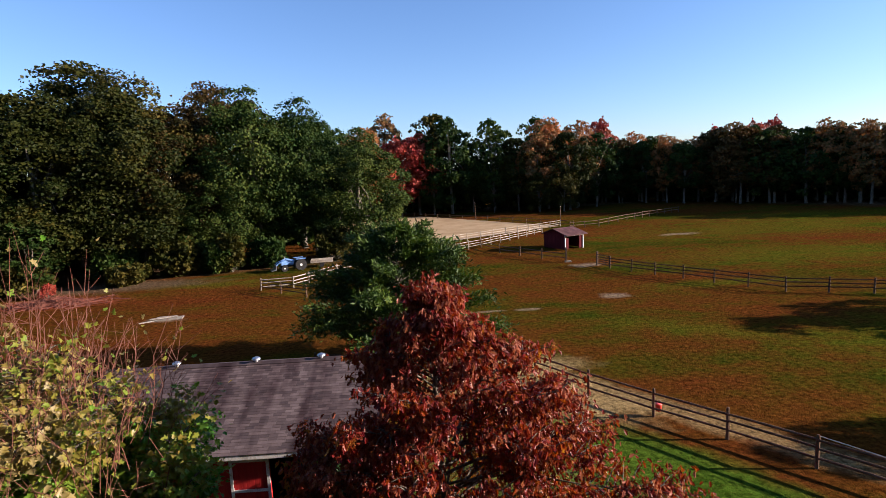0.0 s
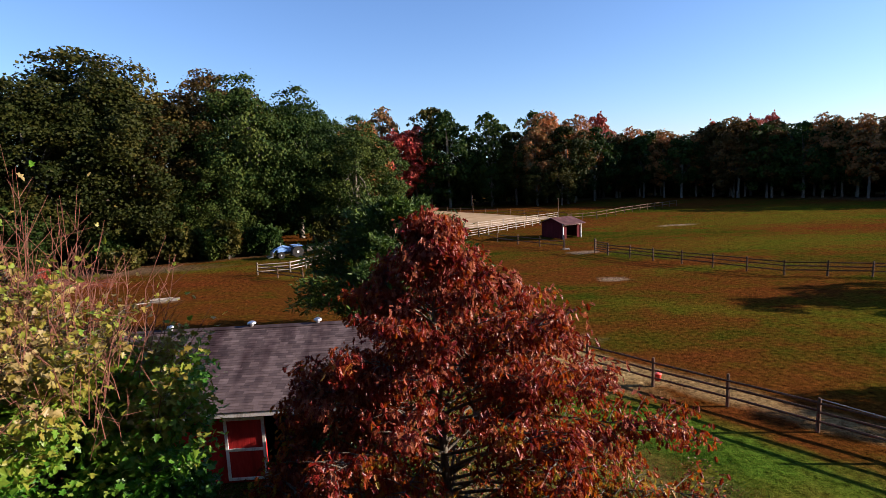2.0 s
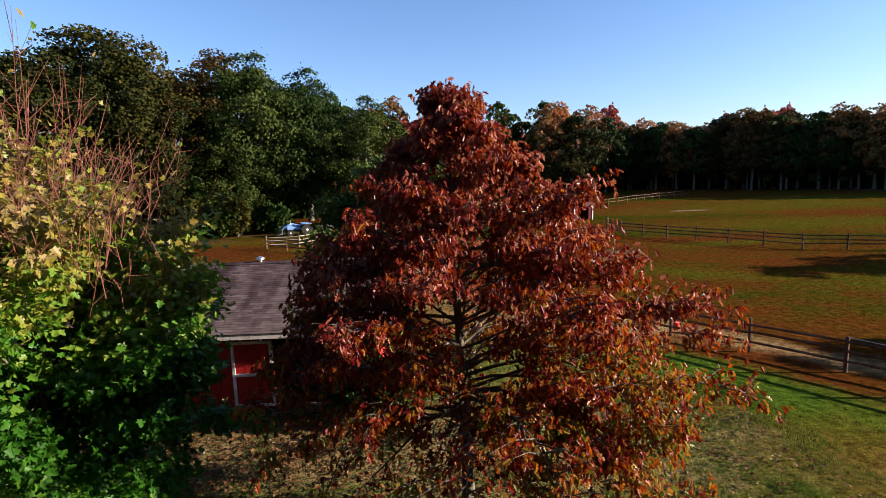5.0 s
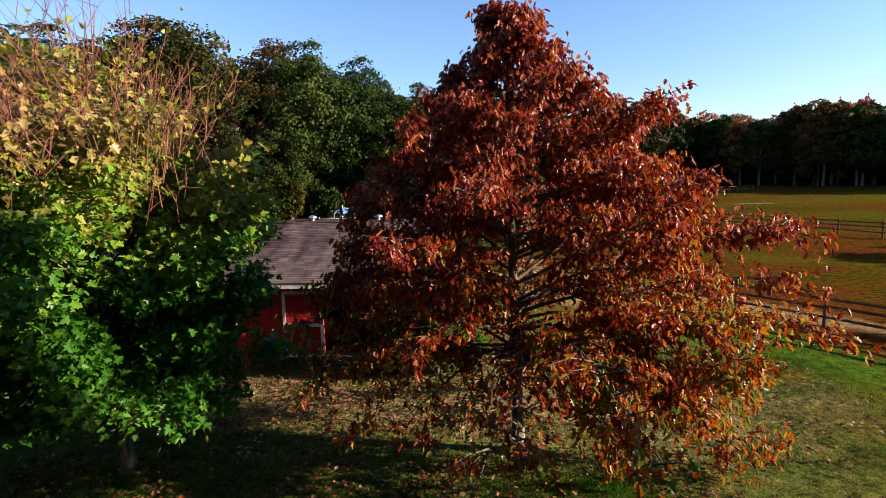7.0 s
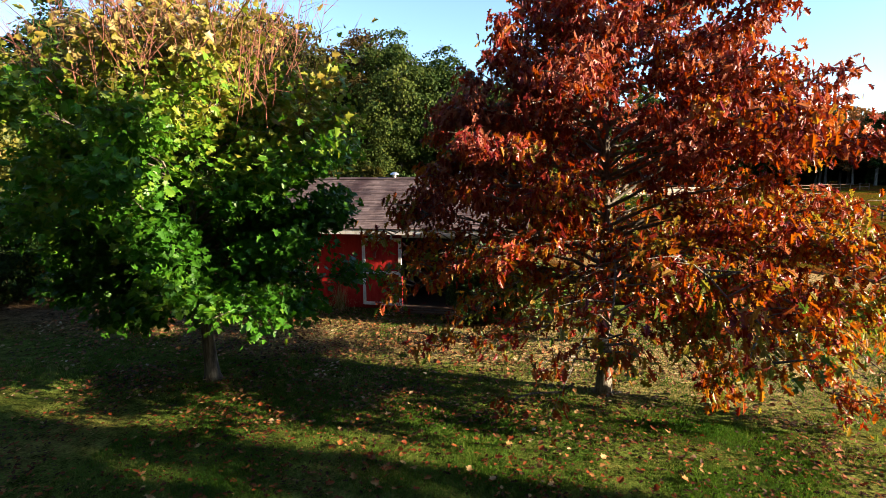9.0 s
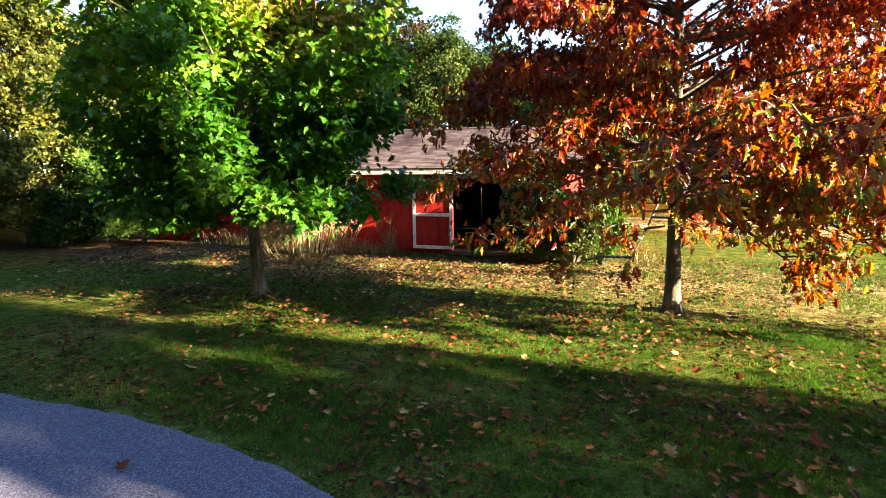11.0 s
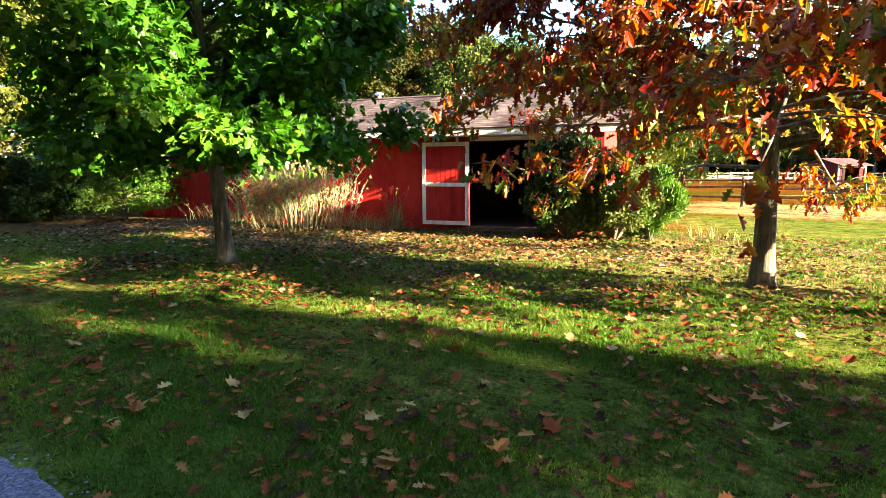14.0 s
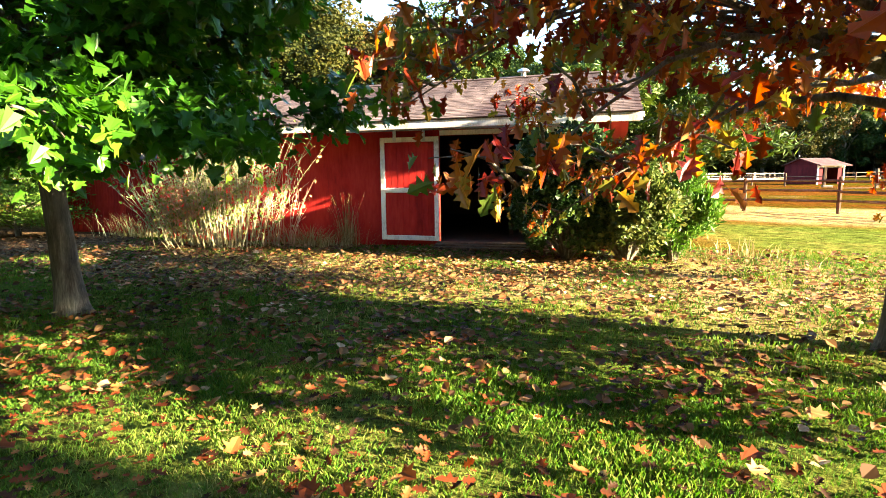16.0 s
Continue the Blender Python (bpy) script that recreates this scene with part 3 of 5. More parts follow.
back_m = pose(ROOF_X1, 2 * RIDGE_Y - (BY0 - 0.42), EAVE + 0.09, pitch, 0, 180)
box_part("roof", (0, WIDE, 0, LEN, -0.03, 0.012), SHINGLE, barn, bevel=0, m=back_m)
bm = bmesh.new()
for s in (-1, 1):
    vs = [bm.verts.new((x, y, z)) for x in (0, WIDE) for y, z in ((0, 0.035), (s * 0.2, 0.03 - 0.2 * math.tan(radians(pitch))))]
    bm.faces.new((vs[0], vs[2], vs[3], vs[1]))
    us = [bm.verts.new((x, y, z)) for x in (0, WIDE) for y, z in ((0, 0.018), (s * 0.2, 0.012 - 0.2 * math.tan(radians(pitch))))]
    bm.faces.new((us[0], us[1], us[3], us[2]))
    for a, c in ((0, 1), (1, 3), (3, 2)):
        bm.faces.new((vs[a], vs[c], us[c], us[a]))
part("ridge_cap", bm, SHINGLE, barn, "grey ridge cap", m=pose(BX0 - 0.2, RIDGE_Y, RIDGE + 0.02))
for x in (-9.87, -6.76, -4.19):
    bm = bmesh.new()
    bmesh.ops.create_cone(bm, cap_ends=True, segments=16, radius1=0.07, radius2=0.07, depth=0.16, matrix=pose(0, 0, 0.06))
    bmesh.ops.create_cone(bm, cap_ends=True, segments=16, radius1=0.17, radius2=0.15, depth=0.05, matrix=pose(0, 0, 0.13))
    bmesh.ops.create_cone(bm, cap_ends=True, segments=16, radius1=0.15, radius2=0.04, depth=0.05, matrix=pose(0, 0, 0.18))
    part("roof_vent", bm, METAL, barn, "round galvanised roof vent", m=pose(x, RIDGE_Y - 0.02, RIDGE + 0.04))

# lower wing on the barn's end
wing = empty("lean_to_wing", pose(0, 0, 0), "low red board wing with grey shingled roof", "shed")
wwall = box_part("front_wall", (-17.6, BX0 - 0.01, 17.0, 17.1, 0, 2.0), RED_BOARD, wing, bevel=0)
wb = bpy.data.meshes.new("board")
bm = box(bmesh.new(), 0.004, 0.196, 0, 0.025, 0.05, 1.98, bevel=0.006)
bm.to_mesh(wb)
bm.free()
for i in range(25):
    part("board", wb, RED_BOARD, wwall, m=pose(-17.58 + 0.2 * i, 16.974, 0))
box_part("end_wall", (-17.6, -17.5, 17.1, 22.0, 0, 2.0), RED_BOARD, wing, bevel=0)
box_part("back_wall", (-17.6, BX0 - 0.01, 22.0, 22.1, 0, 2.0), RED_BOARD, wing, bevel=0)
for s, y in ((1, 16.7), (-1, 22.4)):
    bm = bmesh.new()
    for z in (0, -0.06):
        [bm.verts.new((x, yy, zz + z)) for x, yy, zz in ((-17.9, y, 1.98), (BX0 - 0.21, y, 1.98), (BX0 - 0.21, 19.55, 3.1), (-17.9, 19.55, 3.1))]
    bm.verts.ensure_lookup_table()
    w = bm.verts
    for q in ((0, 1, 2, 3), (7, 6, 5, 4), (0, 4, 5, 1), (1, 5, 6, 2), (2, 6, 7, 3), (3, 7, 4, 0)):
        bm.faces.new([w[i] for i in q])
    bmesh.ops.recalc_face_normals(bm, faces=bm.faces)
    part("roof", bm, SHINGLE, wing)


# ---- fences ----
def unit_box(name, bevel):
    me = bpy.data.meshes.new(name)
    bm = box(bmesh.new(), -0.5, 0.5, -0.5, 0.5, 0, 1, bevel=bevel)
    bm.to_mesh(me)
    bm.free()
    return me


def rail_mesh():
    """A split rail, slightly bowed, one metre along x."""
    V, F = tubes([[((x, 0.02 * math.sin(x * 3.1), 0.0), 0.052 - 0.012 * abs(x - 0.5)) for x in np.linspace(-0.02, 1.02, 5)]], 5)
    return poly_mesh("rail", V, F)


def post_mesh():
    V, F = tubes([[((0, 0, -0.1), 0.075), ((0, 0, 0.6), 0.07), ((0.01, 0, 1.24), 0.065), ((0.01, 0, 1.29), 0.045), ((0.01, 0, 1.295), 0.001)]], 7)
    return poly_mesh("post", V, F)


RAIL, POST = rail_mesh(), post_mesh()
RAIL.materials.append(WOOD_GREY)
POST.materials.append(WOOD_GREY)
# paler copies of rail and post, with the sun on them painted in
LIT_RAIL, LIT_POST = RAIL.copy(), POST.copy()
LIT_RAIL.materials[0] = PALE_LIT_WOOD
LIT_POST.materials[0] = PALE_LIT_WOOD


def fence(points, label, rails=(0.45, 0.8, 1.12), step=2.7, tall=1.0, sag=0.03, skip=(), pale=False):
    """Posts along a line of points, with split rails between them."""
    pts = []
    for (x0, y0), (x1, y1) in zip(points, points[1:]):
        n = max(1, round(math.hypot(x1 - x0, y1 - y0) / step))
        pts += [(x0 + (x1 - x0) * k / n, y0 + (y1 - y0) * k / n) for k in range(n)]
    pts.append(points[-1])
    f = empty("fence", pose(*pts[0], 0), label, "fence", "wooden pasture fences")
    ox, oy = pts[0]
    for i, (x, y) in enumerate(pts):
        z = float(rise(np.float64(x), np.float64(y)))
        part("post", LIT_POST if pale else POST, None, f, m=pose(x - ox, y - oy, z, rnd.uniform(-2, 2), rnd.uniform(-2, 2), rnd.uniform(0, 360)) @ Matrix.Diagonal((1, 1, tall * rnd.uniform(0.96, 1.05), 1)))
        if i + 1 < len(pts) and i not in skip:
            x1, y1 = pts[i + 1]
            z1 = float(rise(np.float64(x1), np.float64(y1)))
            ln = math.hypot(x1 - x, y1 - y)
            for h in rails:
                d = rnd.uniform(-sag, sag)
                m = pose(x - ox, y - oy, z + h * tall + d, 0, -math.degrees(math.atan2(z1 - z + rnd.uniform(-sag, sag), ln)), math.degrees(math.atan2(y1 - y, x1 - x)))
                part("rail", LIT_RAIL if pale else RAIL, None, f, m=m @ Matrix.Diagonal((ln, 1, 1, 1)))
    return f


fence([(-6.5, 29.6), (-1.5, 29.3), (3.1, 28.6), (5.8, 27.4), (7.8, 24.4), (9.9, 21.75), (11.9, 19.4), (13.8, 17.0), (19.4, 10.0), (25, 3)], "weathered three-rail wooden fence beside the lawn", (0.42, 0.78, 1.1), 3.05)
fence([(20.1, 56.9), (23.0, 52.0), (29.9, 42.4), (35.6, 40.2), (44, 37), (60, 32)], "weathered rail fence across the pasture", (0.45, 0.8, 1.12), 2.9)
fence([(16.8, 62.7), (10.2, 72.2), (8.3, 78.2)], "weathered rail fence from the gate opening", (0.5, 0.95), 4.4)
fence([(-17.1, 55.0), (-13.9, 55.6), (-10.3, 62.0), (-3.8, 66.4), (-1.6, 69.4), (8.3, 78.5), (20.5, 92.4)], "weathered rail fence along the arena lane, coloured pale as sunlit", (0.4, 0.75, 1.1), 2.7, pale=True)
fence([(-17.1, 55.0), (-14.5, 52.9), (-11.5, 50.6)], "weathered rail fence beside the pine", (0.4, 0.75, 1.1), 2.6)
fence([(-5, 77), (-0.3, 81.0), (26.2, 102.4)], "weathered rail fence along the sand arena, coloured pale as sunlit", (0.4, 0.75, 1.1), 3.0, pale=True)
fence([(-14, 153), (12.1, 124.6), (28.0, 99.8)], "weathered rail fence behind the arena", (0.5, 1.1), 4.5)
fence([(26.7, 97.2), (32.7, 99.2), (40.9, 106.8), (47.9, 112.5), (58, 120.5)], "thin wire and post fence across the far field", (0.6, 1.15), 3.4)

gate = empty("farm_gate", pose(19.4, 59.0, 0, 0, 0, -71), "small open-barred wooden farm gate", "gate")
box_part("gate_post", (-0.09, 0.09, -0.09, 0.09, -0.1, 1.6), WOOD_GREY, gate)
for z in (0.25, 0.5, 0.75, 1.0, 1.25):
    box_part("bar", (0.1, 2.1, -0.02, 0.02, z, z + 0.09), WOOD_GREY, gate)
box_part("gate_brace", (2.1, 2.2, -0.04, 0.04, 0.15, 1.4), WOOD_GREY, gate)
gp = empty("hitching_post", pose(16.8, 62.5, 0), "tall weathered post on a pale stone block", "post")
box_part("shaft", (-0.09, 0.09, -0.09, 0.09, 0.1, 1.75), WOOD_GREY, gp)
box_part("footing", (-0.2, 0.6, -0.3, 0.2, -0.05, 0.14), CONCRETE, gp, "pale stone block", 0.03)

for x, y, h in ((-0.4, 82.9, 4.4), (12.0, 124.9, 4.2), (26.4, 102.9, 3.8)):
    p = empty("arena_pole", pose(x, y, 0), "slim pale pole beside the arena", "pole", "arena poles")
    V, F = tubes([[((0, 0, -0.1), 0.07), ((0, 0, h * 0.7), 0.06), ((0.03, 0, h), 0.05), ((0.03, 0, h + 0.01), 0.001)]], 8)
    part("shaft", poly_mesh("shaft", V, F), WOOD_GREY, p)
    V, F = tubes([[((0, 0, h - 0.1), 0.065), ((0, 0, h + 0.02), 0.065), ((0, 0, h + 0.03), 0.001)]], 8)
    part("cap", poly_mesh("cap", V, F), METAL, p)

# electric rope tied on at the last posts of the near fence
rope = part("fence_rope", poly_mesh("fence_rope", *tubes([[((13.8 + 0.7 * k * 2, 17.0 - 0.88 * k * 2, 1.25 - 0.02 * k * (6 - k)), 0.012) for k in range(7)]], 5)), WHITE_PAINT)
tagged(rope, "thin white rope strung along the fence", "rope")
pail = empty("bucket", pose(10.15, 21.85, 0.22), "small bright red bucket hung on the fence", "bucket")
V, F = tubes([[((0, 0, -0.01), 0.001), ((0, 0, 0.0), 0.12), ((0, 0, 0.3), 0.16), ((0, 0, 0.32), 0.165), ((0, 0, 0.31), 0.15), ((0, 0, 0.02), 0.11)]], 14)
part("body", poly_mesh("body", V, F, True), ORANGE_PLASTIC, pail)
V, F = tubes([[((0.16 * math.cos(a), 0, 0.31 + 0.2 * math.sin(a)), 0.006) for a in np.linspace(0, math.pi, 9)]], 5)
part("handle", poly_mesh("handle", V, F), METAL, pail)

# ---- run-in shed in the pasture ----
shed = empty("run_in_shed", pose(17.0, 75.3, 0, 0, 0, -61.6), "small dark red run-in shed with an open front", "shed")
SL, SW, SH = 4.2, 3.4, 2.1     # along the closed side, across, eave
box_part("side_wall", (0, SL, 0, 0.08, 0.05, SH), SHED_RED, shed, bevel=0.01)
box_part("back_wall", (0, 0.08, 0.08, SW, 0.05, SH), SHED_RED, shed, bevel=0.01)
box_part("side_wall", (0.08, SL, SW - 0.08, SW, 0.05, SH), SHED_RED, shed, bevel=0.01)
for y in (0.0, SW - 0.12):
    box_part("corner_post", (SL, SL + 0.12, y, y + 0.12, 0, SH), WHITE_TRIM, shed, "white corner post", 0.01)
for y0, y1 in ((0.08, 0.75), (SW - 0.75, SW - 0.08)):
    box_part("front_panel", (SL - 0.06, SL, y0, y1, 0.05, SH), SHED_RED, shed, bevel=0.01)
box_part("header", (SL, SL + 0.05, 0.12, SW - 0.12, SH - 0.3, SH - 0.1), WHITE_TRIM, shed, "white header board", 0.008)
for x0, x1 in ((-0.3, SL / 2), (SL + 0.7, SL / 2)):
    bm = bmesh.new()
    for dz in (0, -0.08):
        [bm.verts.new((x, y, z + dz)) for x, y, z in ((x0, -0.25, SH - 0.05), (x0, SW + 0.25, SH - 0.05), (x1, SW + 0.25, SH + 0.75), (x1, -0.25, SH + 0.75))]
    bm.verts.ensure_lookup_table()
    for q in ((0, 1, 2, 3), (7, 6, 5, 4), (0, 4, 5, 1), (1, 5, 6, 2), (2, 6, 7, 3), (3, 7, 4, 0)):
        bm.faces.new([bm.verts[i] for i in q])
    bmesh.ops.recalc_face_normals(bm, faces=bm.faces)
    part("roof", bm, RED_ROOF, shed, "faded red roof slope")
for y in (0.0, SW - 0.08):
    bm = bmesh.new()
    a = [bm.verts.new((x, y, z)) for x, z in ((0, SH), (SL, SH), (SL / 2, SH + 0.66))]
    c = [bm.verts.new((x, y + 0.08, z)) for x, z in ((0, SH), (SL, SH), (SL / 2, SH + 0.66))]
    bm.faces.new(a)
    bm.faces.new(c[::-1])
    for i in range(3):
        bm.faces.new((a[i], c[i], c[(i + 1) % 3], a[(i + 1) % 3]))
    bmesh.ops.recalc_face_normals(bm, faces=bm.faces)
    part("gable", bm, SHED_RED, shed)

# ---- tractor ----
tractor = empty("tractor", pose(-15.9, 67.6, 0.0, 0, 0, 205), "blue and white farm tractor with front loader", "tractor")


def wheel(x, y, r, w):
    V, F = tubes([[((0, -w / 2, 0), r * 0.62), ((0, -w / 2, 0), r * 0.95), ((0, -w / 4, 0), r), ((0, w / 4, 0), r), ((0, w / 2, 0), r * 0.95), ((0, w / 2 - 0.001, 0), r * 0.62)]], 22)
    tyre = part("wheel", poly_mesh("wheel", V, F), RUBBER, tractor, "black tractor tyre", pose(x, y, r))
    bm = bmesh.new()
    bmesh.ops.create_cone(bm, cap_ends=True, segments=20, radius1=r * 0.63, radius2=r * 0.63, depth=w * 0.7, matrix=pose(0, 0, 0, 90))
    bmesh.ops.create_cone(bm, cap_ends=True, segments=12, radius1=r * 0.2, radius2=r * 0.2, depth=w * 1.05, matrix=pose(0, 0, 0, 90))
    part("rim", bm, WHITE_PAINT, tyre, "white wheel rim")


for x, y, r, w in ((0, -0.75, 0.72, 0.4), (0, 0.75, 0.72, 0.4), (2.0, -0.6, 0.42, 0.25), (2.0, 0.6, 0.42, 0.25)):
    wheel(x, y, r, w)
box_part("hood", (0.75, 2.35, -0.32, 0.32, 0.75, 1.35), BLUE_PAINT, tractor, "blue hood", 0.07)
box_part("chassis", (-0.3, 2.2, -0.22, 0.22, 0.5, 0.78), RUBBER, tractor, "", 0.03)
for y in (-0.75, 0.75):
    box_part("fender", (-0.6, 0.6, y - 0.2, y + 0.2, 1.42, 1.5), BLUE_PAINT, tractor, "blue fender", 0.02)
box_part("seat", (-0.35, 0.15, -0.25, 0.25, 1.0, 1.12), RUBBER, tractor, "", 0.03)
box_part("seat_back", (-0.42, -0.3, -0.25, 0.25, 1.1, 1.5), RUBBER, tractor, "", 0.03)
V, F = tubes([[((0.62 + 0.02 * math.sin(a), 0.2 * math.cos(a), 1.42 + 0.15 * math.sin(a)), 0.02) for a in np.linspace(0, 2 * math.pi, 13)]], 5)
part("steering_wheel", poly_mesh("steering_wheel", V, F), RUBBER, tractor)
for y in (-0.45, 0.45):
    V, F = tubes([[((0.7, y, 1.2), 0.07), ((1.6, y, 1.5), 0.07), ((2.7, y, 1.1), 0.07), ((3.0, y, 0.75), 0.06)]], 6)
    part("loader_arm", poly_mesh("loader_arm", V, F), BLUE_PAINT, tractor, "blue loader arm")
bm = bmesh.new()
prof = [(3.0, 0.35), (3.0, 0.95), (3.05, 0.95), (3.1, 0.42), (3.6, 0.30), (3.6, 0.27), (3.1, 0.30)]
a = [bm.verts.new((x, -0.85, z)) for x, z in prof]
c = [bm.verts.new((x, 0.85, z)) for x, z in prof]
bm.faces.new(a)
bm.faces.new(c[::-1])
for i in range(len(prof)):
    bm.faces.new((a[i], c[i], c[(i + 1) % len(prof)], a[(i + 1) % len(prof)]))
bmesh.ops.recalc_face_normals(bm, faces=bm.faces)
part("bucket", bm, METAL, tractor, "grey loader bucket")
V, F = tubes([[((1.9, 0.2, 1.3), 0.035), ((1.9, 0.2, 1.95), 0.03)]], 8)
part("exhaust", poly_mesh("exhaust", V, F), METAL, tractor)
trailer = empty("flat_trailer", pose(-13.4, 69.2, 0, 0, 0, 8), "low pale wooden flat trailer beside the tractor", "trailer")
box_part("bed", (-1.4, 1.4, -0.8, 0.8, 0.6, 0.72), PALE_LIT_WOOD, trailer)
for y in (-0.8, 0.76):
    box_part("side_rail", (-1.4, 1.4, y, y + 0.04, 0.72, 0.95), PALE_LIT_WOOD, trailer)
for y in (-0.9, 0.75):
    V, F = tubes([[((0, y, 0.3), 0.01), ((0, y, 0.3), 0.3), ((0, y + 0.15, 0.3), 0.3), ((0, y + 0.15, 0.3), 0.01)]], 16)
    part("wheel", poly_mesh("wheel", V, F), RUBBER, trailer)

# concrete slab with boards, out in the grass
slab = part("concrete_slab", box(bmesh.new(), -1.0, 1.0, -0.5, 0.5, -0.02, 0.12, bevel=0.03), CONCRETE, m=pose(-21.8, 44.9, 0, 0, 0, 12))
tagged(slab, "pale broken concrete slab lying in the grass", "slab")
for i, (x, y, a) in enumerate(((-22.6, 44.8, 20), (-22.2, 45.2, 8), (-23.2, 44.2, 35))):
    p = part("plank", box(bmesh.new(), -0.8, 0.8, -0.12, 0.12, 0, 0.06, bevel=0.01), PALE_LIT_WOOD, m=pose(x, y, 0.13 if i < 2 else 0.02, 0, 0, a))
    tagged(p, "weathered plank lying on the slab", "plank", "planks on the slab")


# ---- trees ----
def wood_tree(name, h, r, mat, seed, label, trunk_h=0.3, leaves=7600, card=0.56, lobes=95):
    """A broadleaf tree of the woods: a forked trunk and a billowy crown of many leaf sprays."""
    g = np.random.default_rng(seed)
    t = empty(name, pose(0, 0, 0), label, "tree", "woodland trees")
    cz, rz = h * (0.5 + trunk_h / 2), h * (1 - trunk_h) / 2
    C = unit(g.normal(size=(lobes, 3)))
    C[:, 2] = np.where(C[:, 2] < -0.9, -C[:, 2], C[:, 2])
    shell = g.uniform(0.5, 0.95, lobes)[:, None]
    taper = 1 - 0.25 * np.clip(C[:, 2:3], 0, 1)
    L = C * shell * np.array([r, r, rz]) * np.c_[taper, taper, np.ones_like(taper)] + np.array([0, 0, cz])
    R = g.uniform(0.13, 0.30, lobes) * r
    n = leaves
    which = g.integers(0, lobes, n)
    d = unit(g.normal(size=(n, 3)) + C[which] * 0.9 + np.array([0, 0, 0.35]))
    P = L[which] + d * (R[which] * g.uniform(0.72, 1.08, n))[:, None] * np.array([1, 1, 0.8])
    N = unit(d + 0.55 * g.normal(size=(n, 3)))
    D = np.cross(N, unit(g.normal(size=(n, 3))))
    stray = g.uniform(size=n) < 0.18
    P[stray] += g.normal(size=(int(stray.sum()), 3)) * 0.045 * r
    S = g.uniform(0.5, 1.25, n) * card
    V, F = leaf_cloud(P - D * S[:, None] * 0.4, D, N, S, SPRAY_HALF, 0.3, 0.2)
    part("crown", poly_mesh("crown", V, F), mat, t, "leafy crown with gaps")
    top = np.array([g.uniform(-.4, .4), g.uniform(-.4, .4), h * 0.8])
    trunk = [((0, 0, -0.2), 0.022 * h), ((0, 0, 0.4), 0.016 * h), (tuple(top * 0.4), 0.013 * h), (tuple(top * 0.7), 0.009 * h), (tuple(top), 0.003 * h)]
    limbs = [trunk]
    for k in range(12):
        a = top * (0.3 + 0.5 * k / 12)
        e = L[g.integers(0, lobes)]
        mid = (a + e) / 2 + np.array([0, 0, 0.06 * h])
        limbs.append([(tuple(a), 0.007 * h), (tuple(mid), 0.005 * h), (tuple(e), 0.0015 * h)])
    part("trunk", poly_mesh("trunk", *tubes(limbs, 7), True), BARK, t)
    return t


T = {}
for key, mat, h, r, label, th, count, card in (
        ("fine_green", LEAF_GREEN, 20, 7.0, "tall green oak at the edge of the woods", 0.02, 27000, 0.31),
        ("fine_olive", LEAF_OLIVE, 20, 7.0, "tall olive-green tree at the edge of the woods", 0.02, 27000, 0.31),
        ("fine_brown", LEAF_BROWN, 20, 6.0, "tall tree turning brown in the woods", 0.06, 24000, 0.31),
        ("green", LEAF_GREEN, 20, 7.0, "tall green oak in the woods", 0.02, 5600, 0.66),
        ("olive", LEAF_OLIVE, 20, 7.0, "tall olive-green tree in the woods", 0.02, 5600, 0.66),
        ("brown", LEAF_BROWN, 20, 6.0, "tall tree turning brown in the woods", 0.06, 5600, 0.62),
        ("red", LEAF_RED, 18, 5.0, "scarlet autumn maple in the woods", 0.12, 5600, 0.53),
        ("orange", LEAF_ORANGE, 18, 5.0, "orange autumn tree in the woods", 0.15, 5600, 0.53),
        ("dark", LEAF_GREEN, 18, 5.0, "slender dark green tree in the woods", 0.12, 5600, 0.53),
        ("coarse", LEAF_GREEN, 20, 7.0, "tall green tree added out of view to block skylight", 0.02, 2600, 1.05)):
    T[key] = wood_tree("woodland_tree", h, r, mat, len(T) + 21, label, th, count, card, 150 if "fine" in key else 95)
used = set()


def plant(key, x, y, h=20.0, wide=1.0):
    src = T[key]
    k = h / (18.0 if key in ("red", "orange", "dark") else 20.0)
    m = pose(x, y, -0.1, 0, 0, rnd.uniform(0, 360)) @ Matrix.Diagonal((k * wide, k * wide, k, 1))
    if key not in used:
        used.add(key)
        src.matrix_basis = m
        return src
    return copy_thing(src, m @ Matrix.Diagonal((1 / src.scale.x, 1 / src.scale.y, 1 / src.scale.z, 1)))


# nearest edge of the woods
for row in (("fine_olive", -46, 66, 23.7, 1.26), ("fine_green", -55, 62, 23.7, 1.20), ("fine_olive", -38, 70, 24.4, 1.22), ("fine_brown", -33, 76, 23.6, 1.15), ("fine_green", -23.5, 78, 25.7, 1.04),
            ("fine_green", -27, 74, 16.1, 1.11), ("fine_green", -9.6, 79.5, 19.2, 1.22), ("fine_green", -16, 80, 21.5, 0.99), ("fine_olive", -40, 78, 27.6, 1.22), ("fine_brown", -30, 86, 28.1, 1.11), ("fine_green", -20, 90, 25.7, 1.11), ("fine_green", -60, 74, 28.8, 1.47),
            ("fine_olive", -50, 80, 29.8, 1.34), ("fine_green", -65, 60, 27.6, 1.47), ("dark", -44, 61, 9.9, 1.42), ("dark", -30, 69, 6.1, 1.28)):
    plant(row[0], row[1], row[2], row[3] * 0.95, row[4])
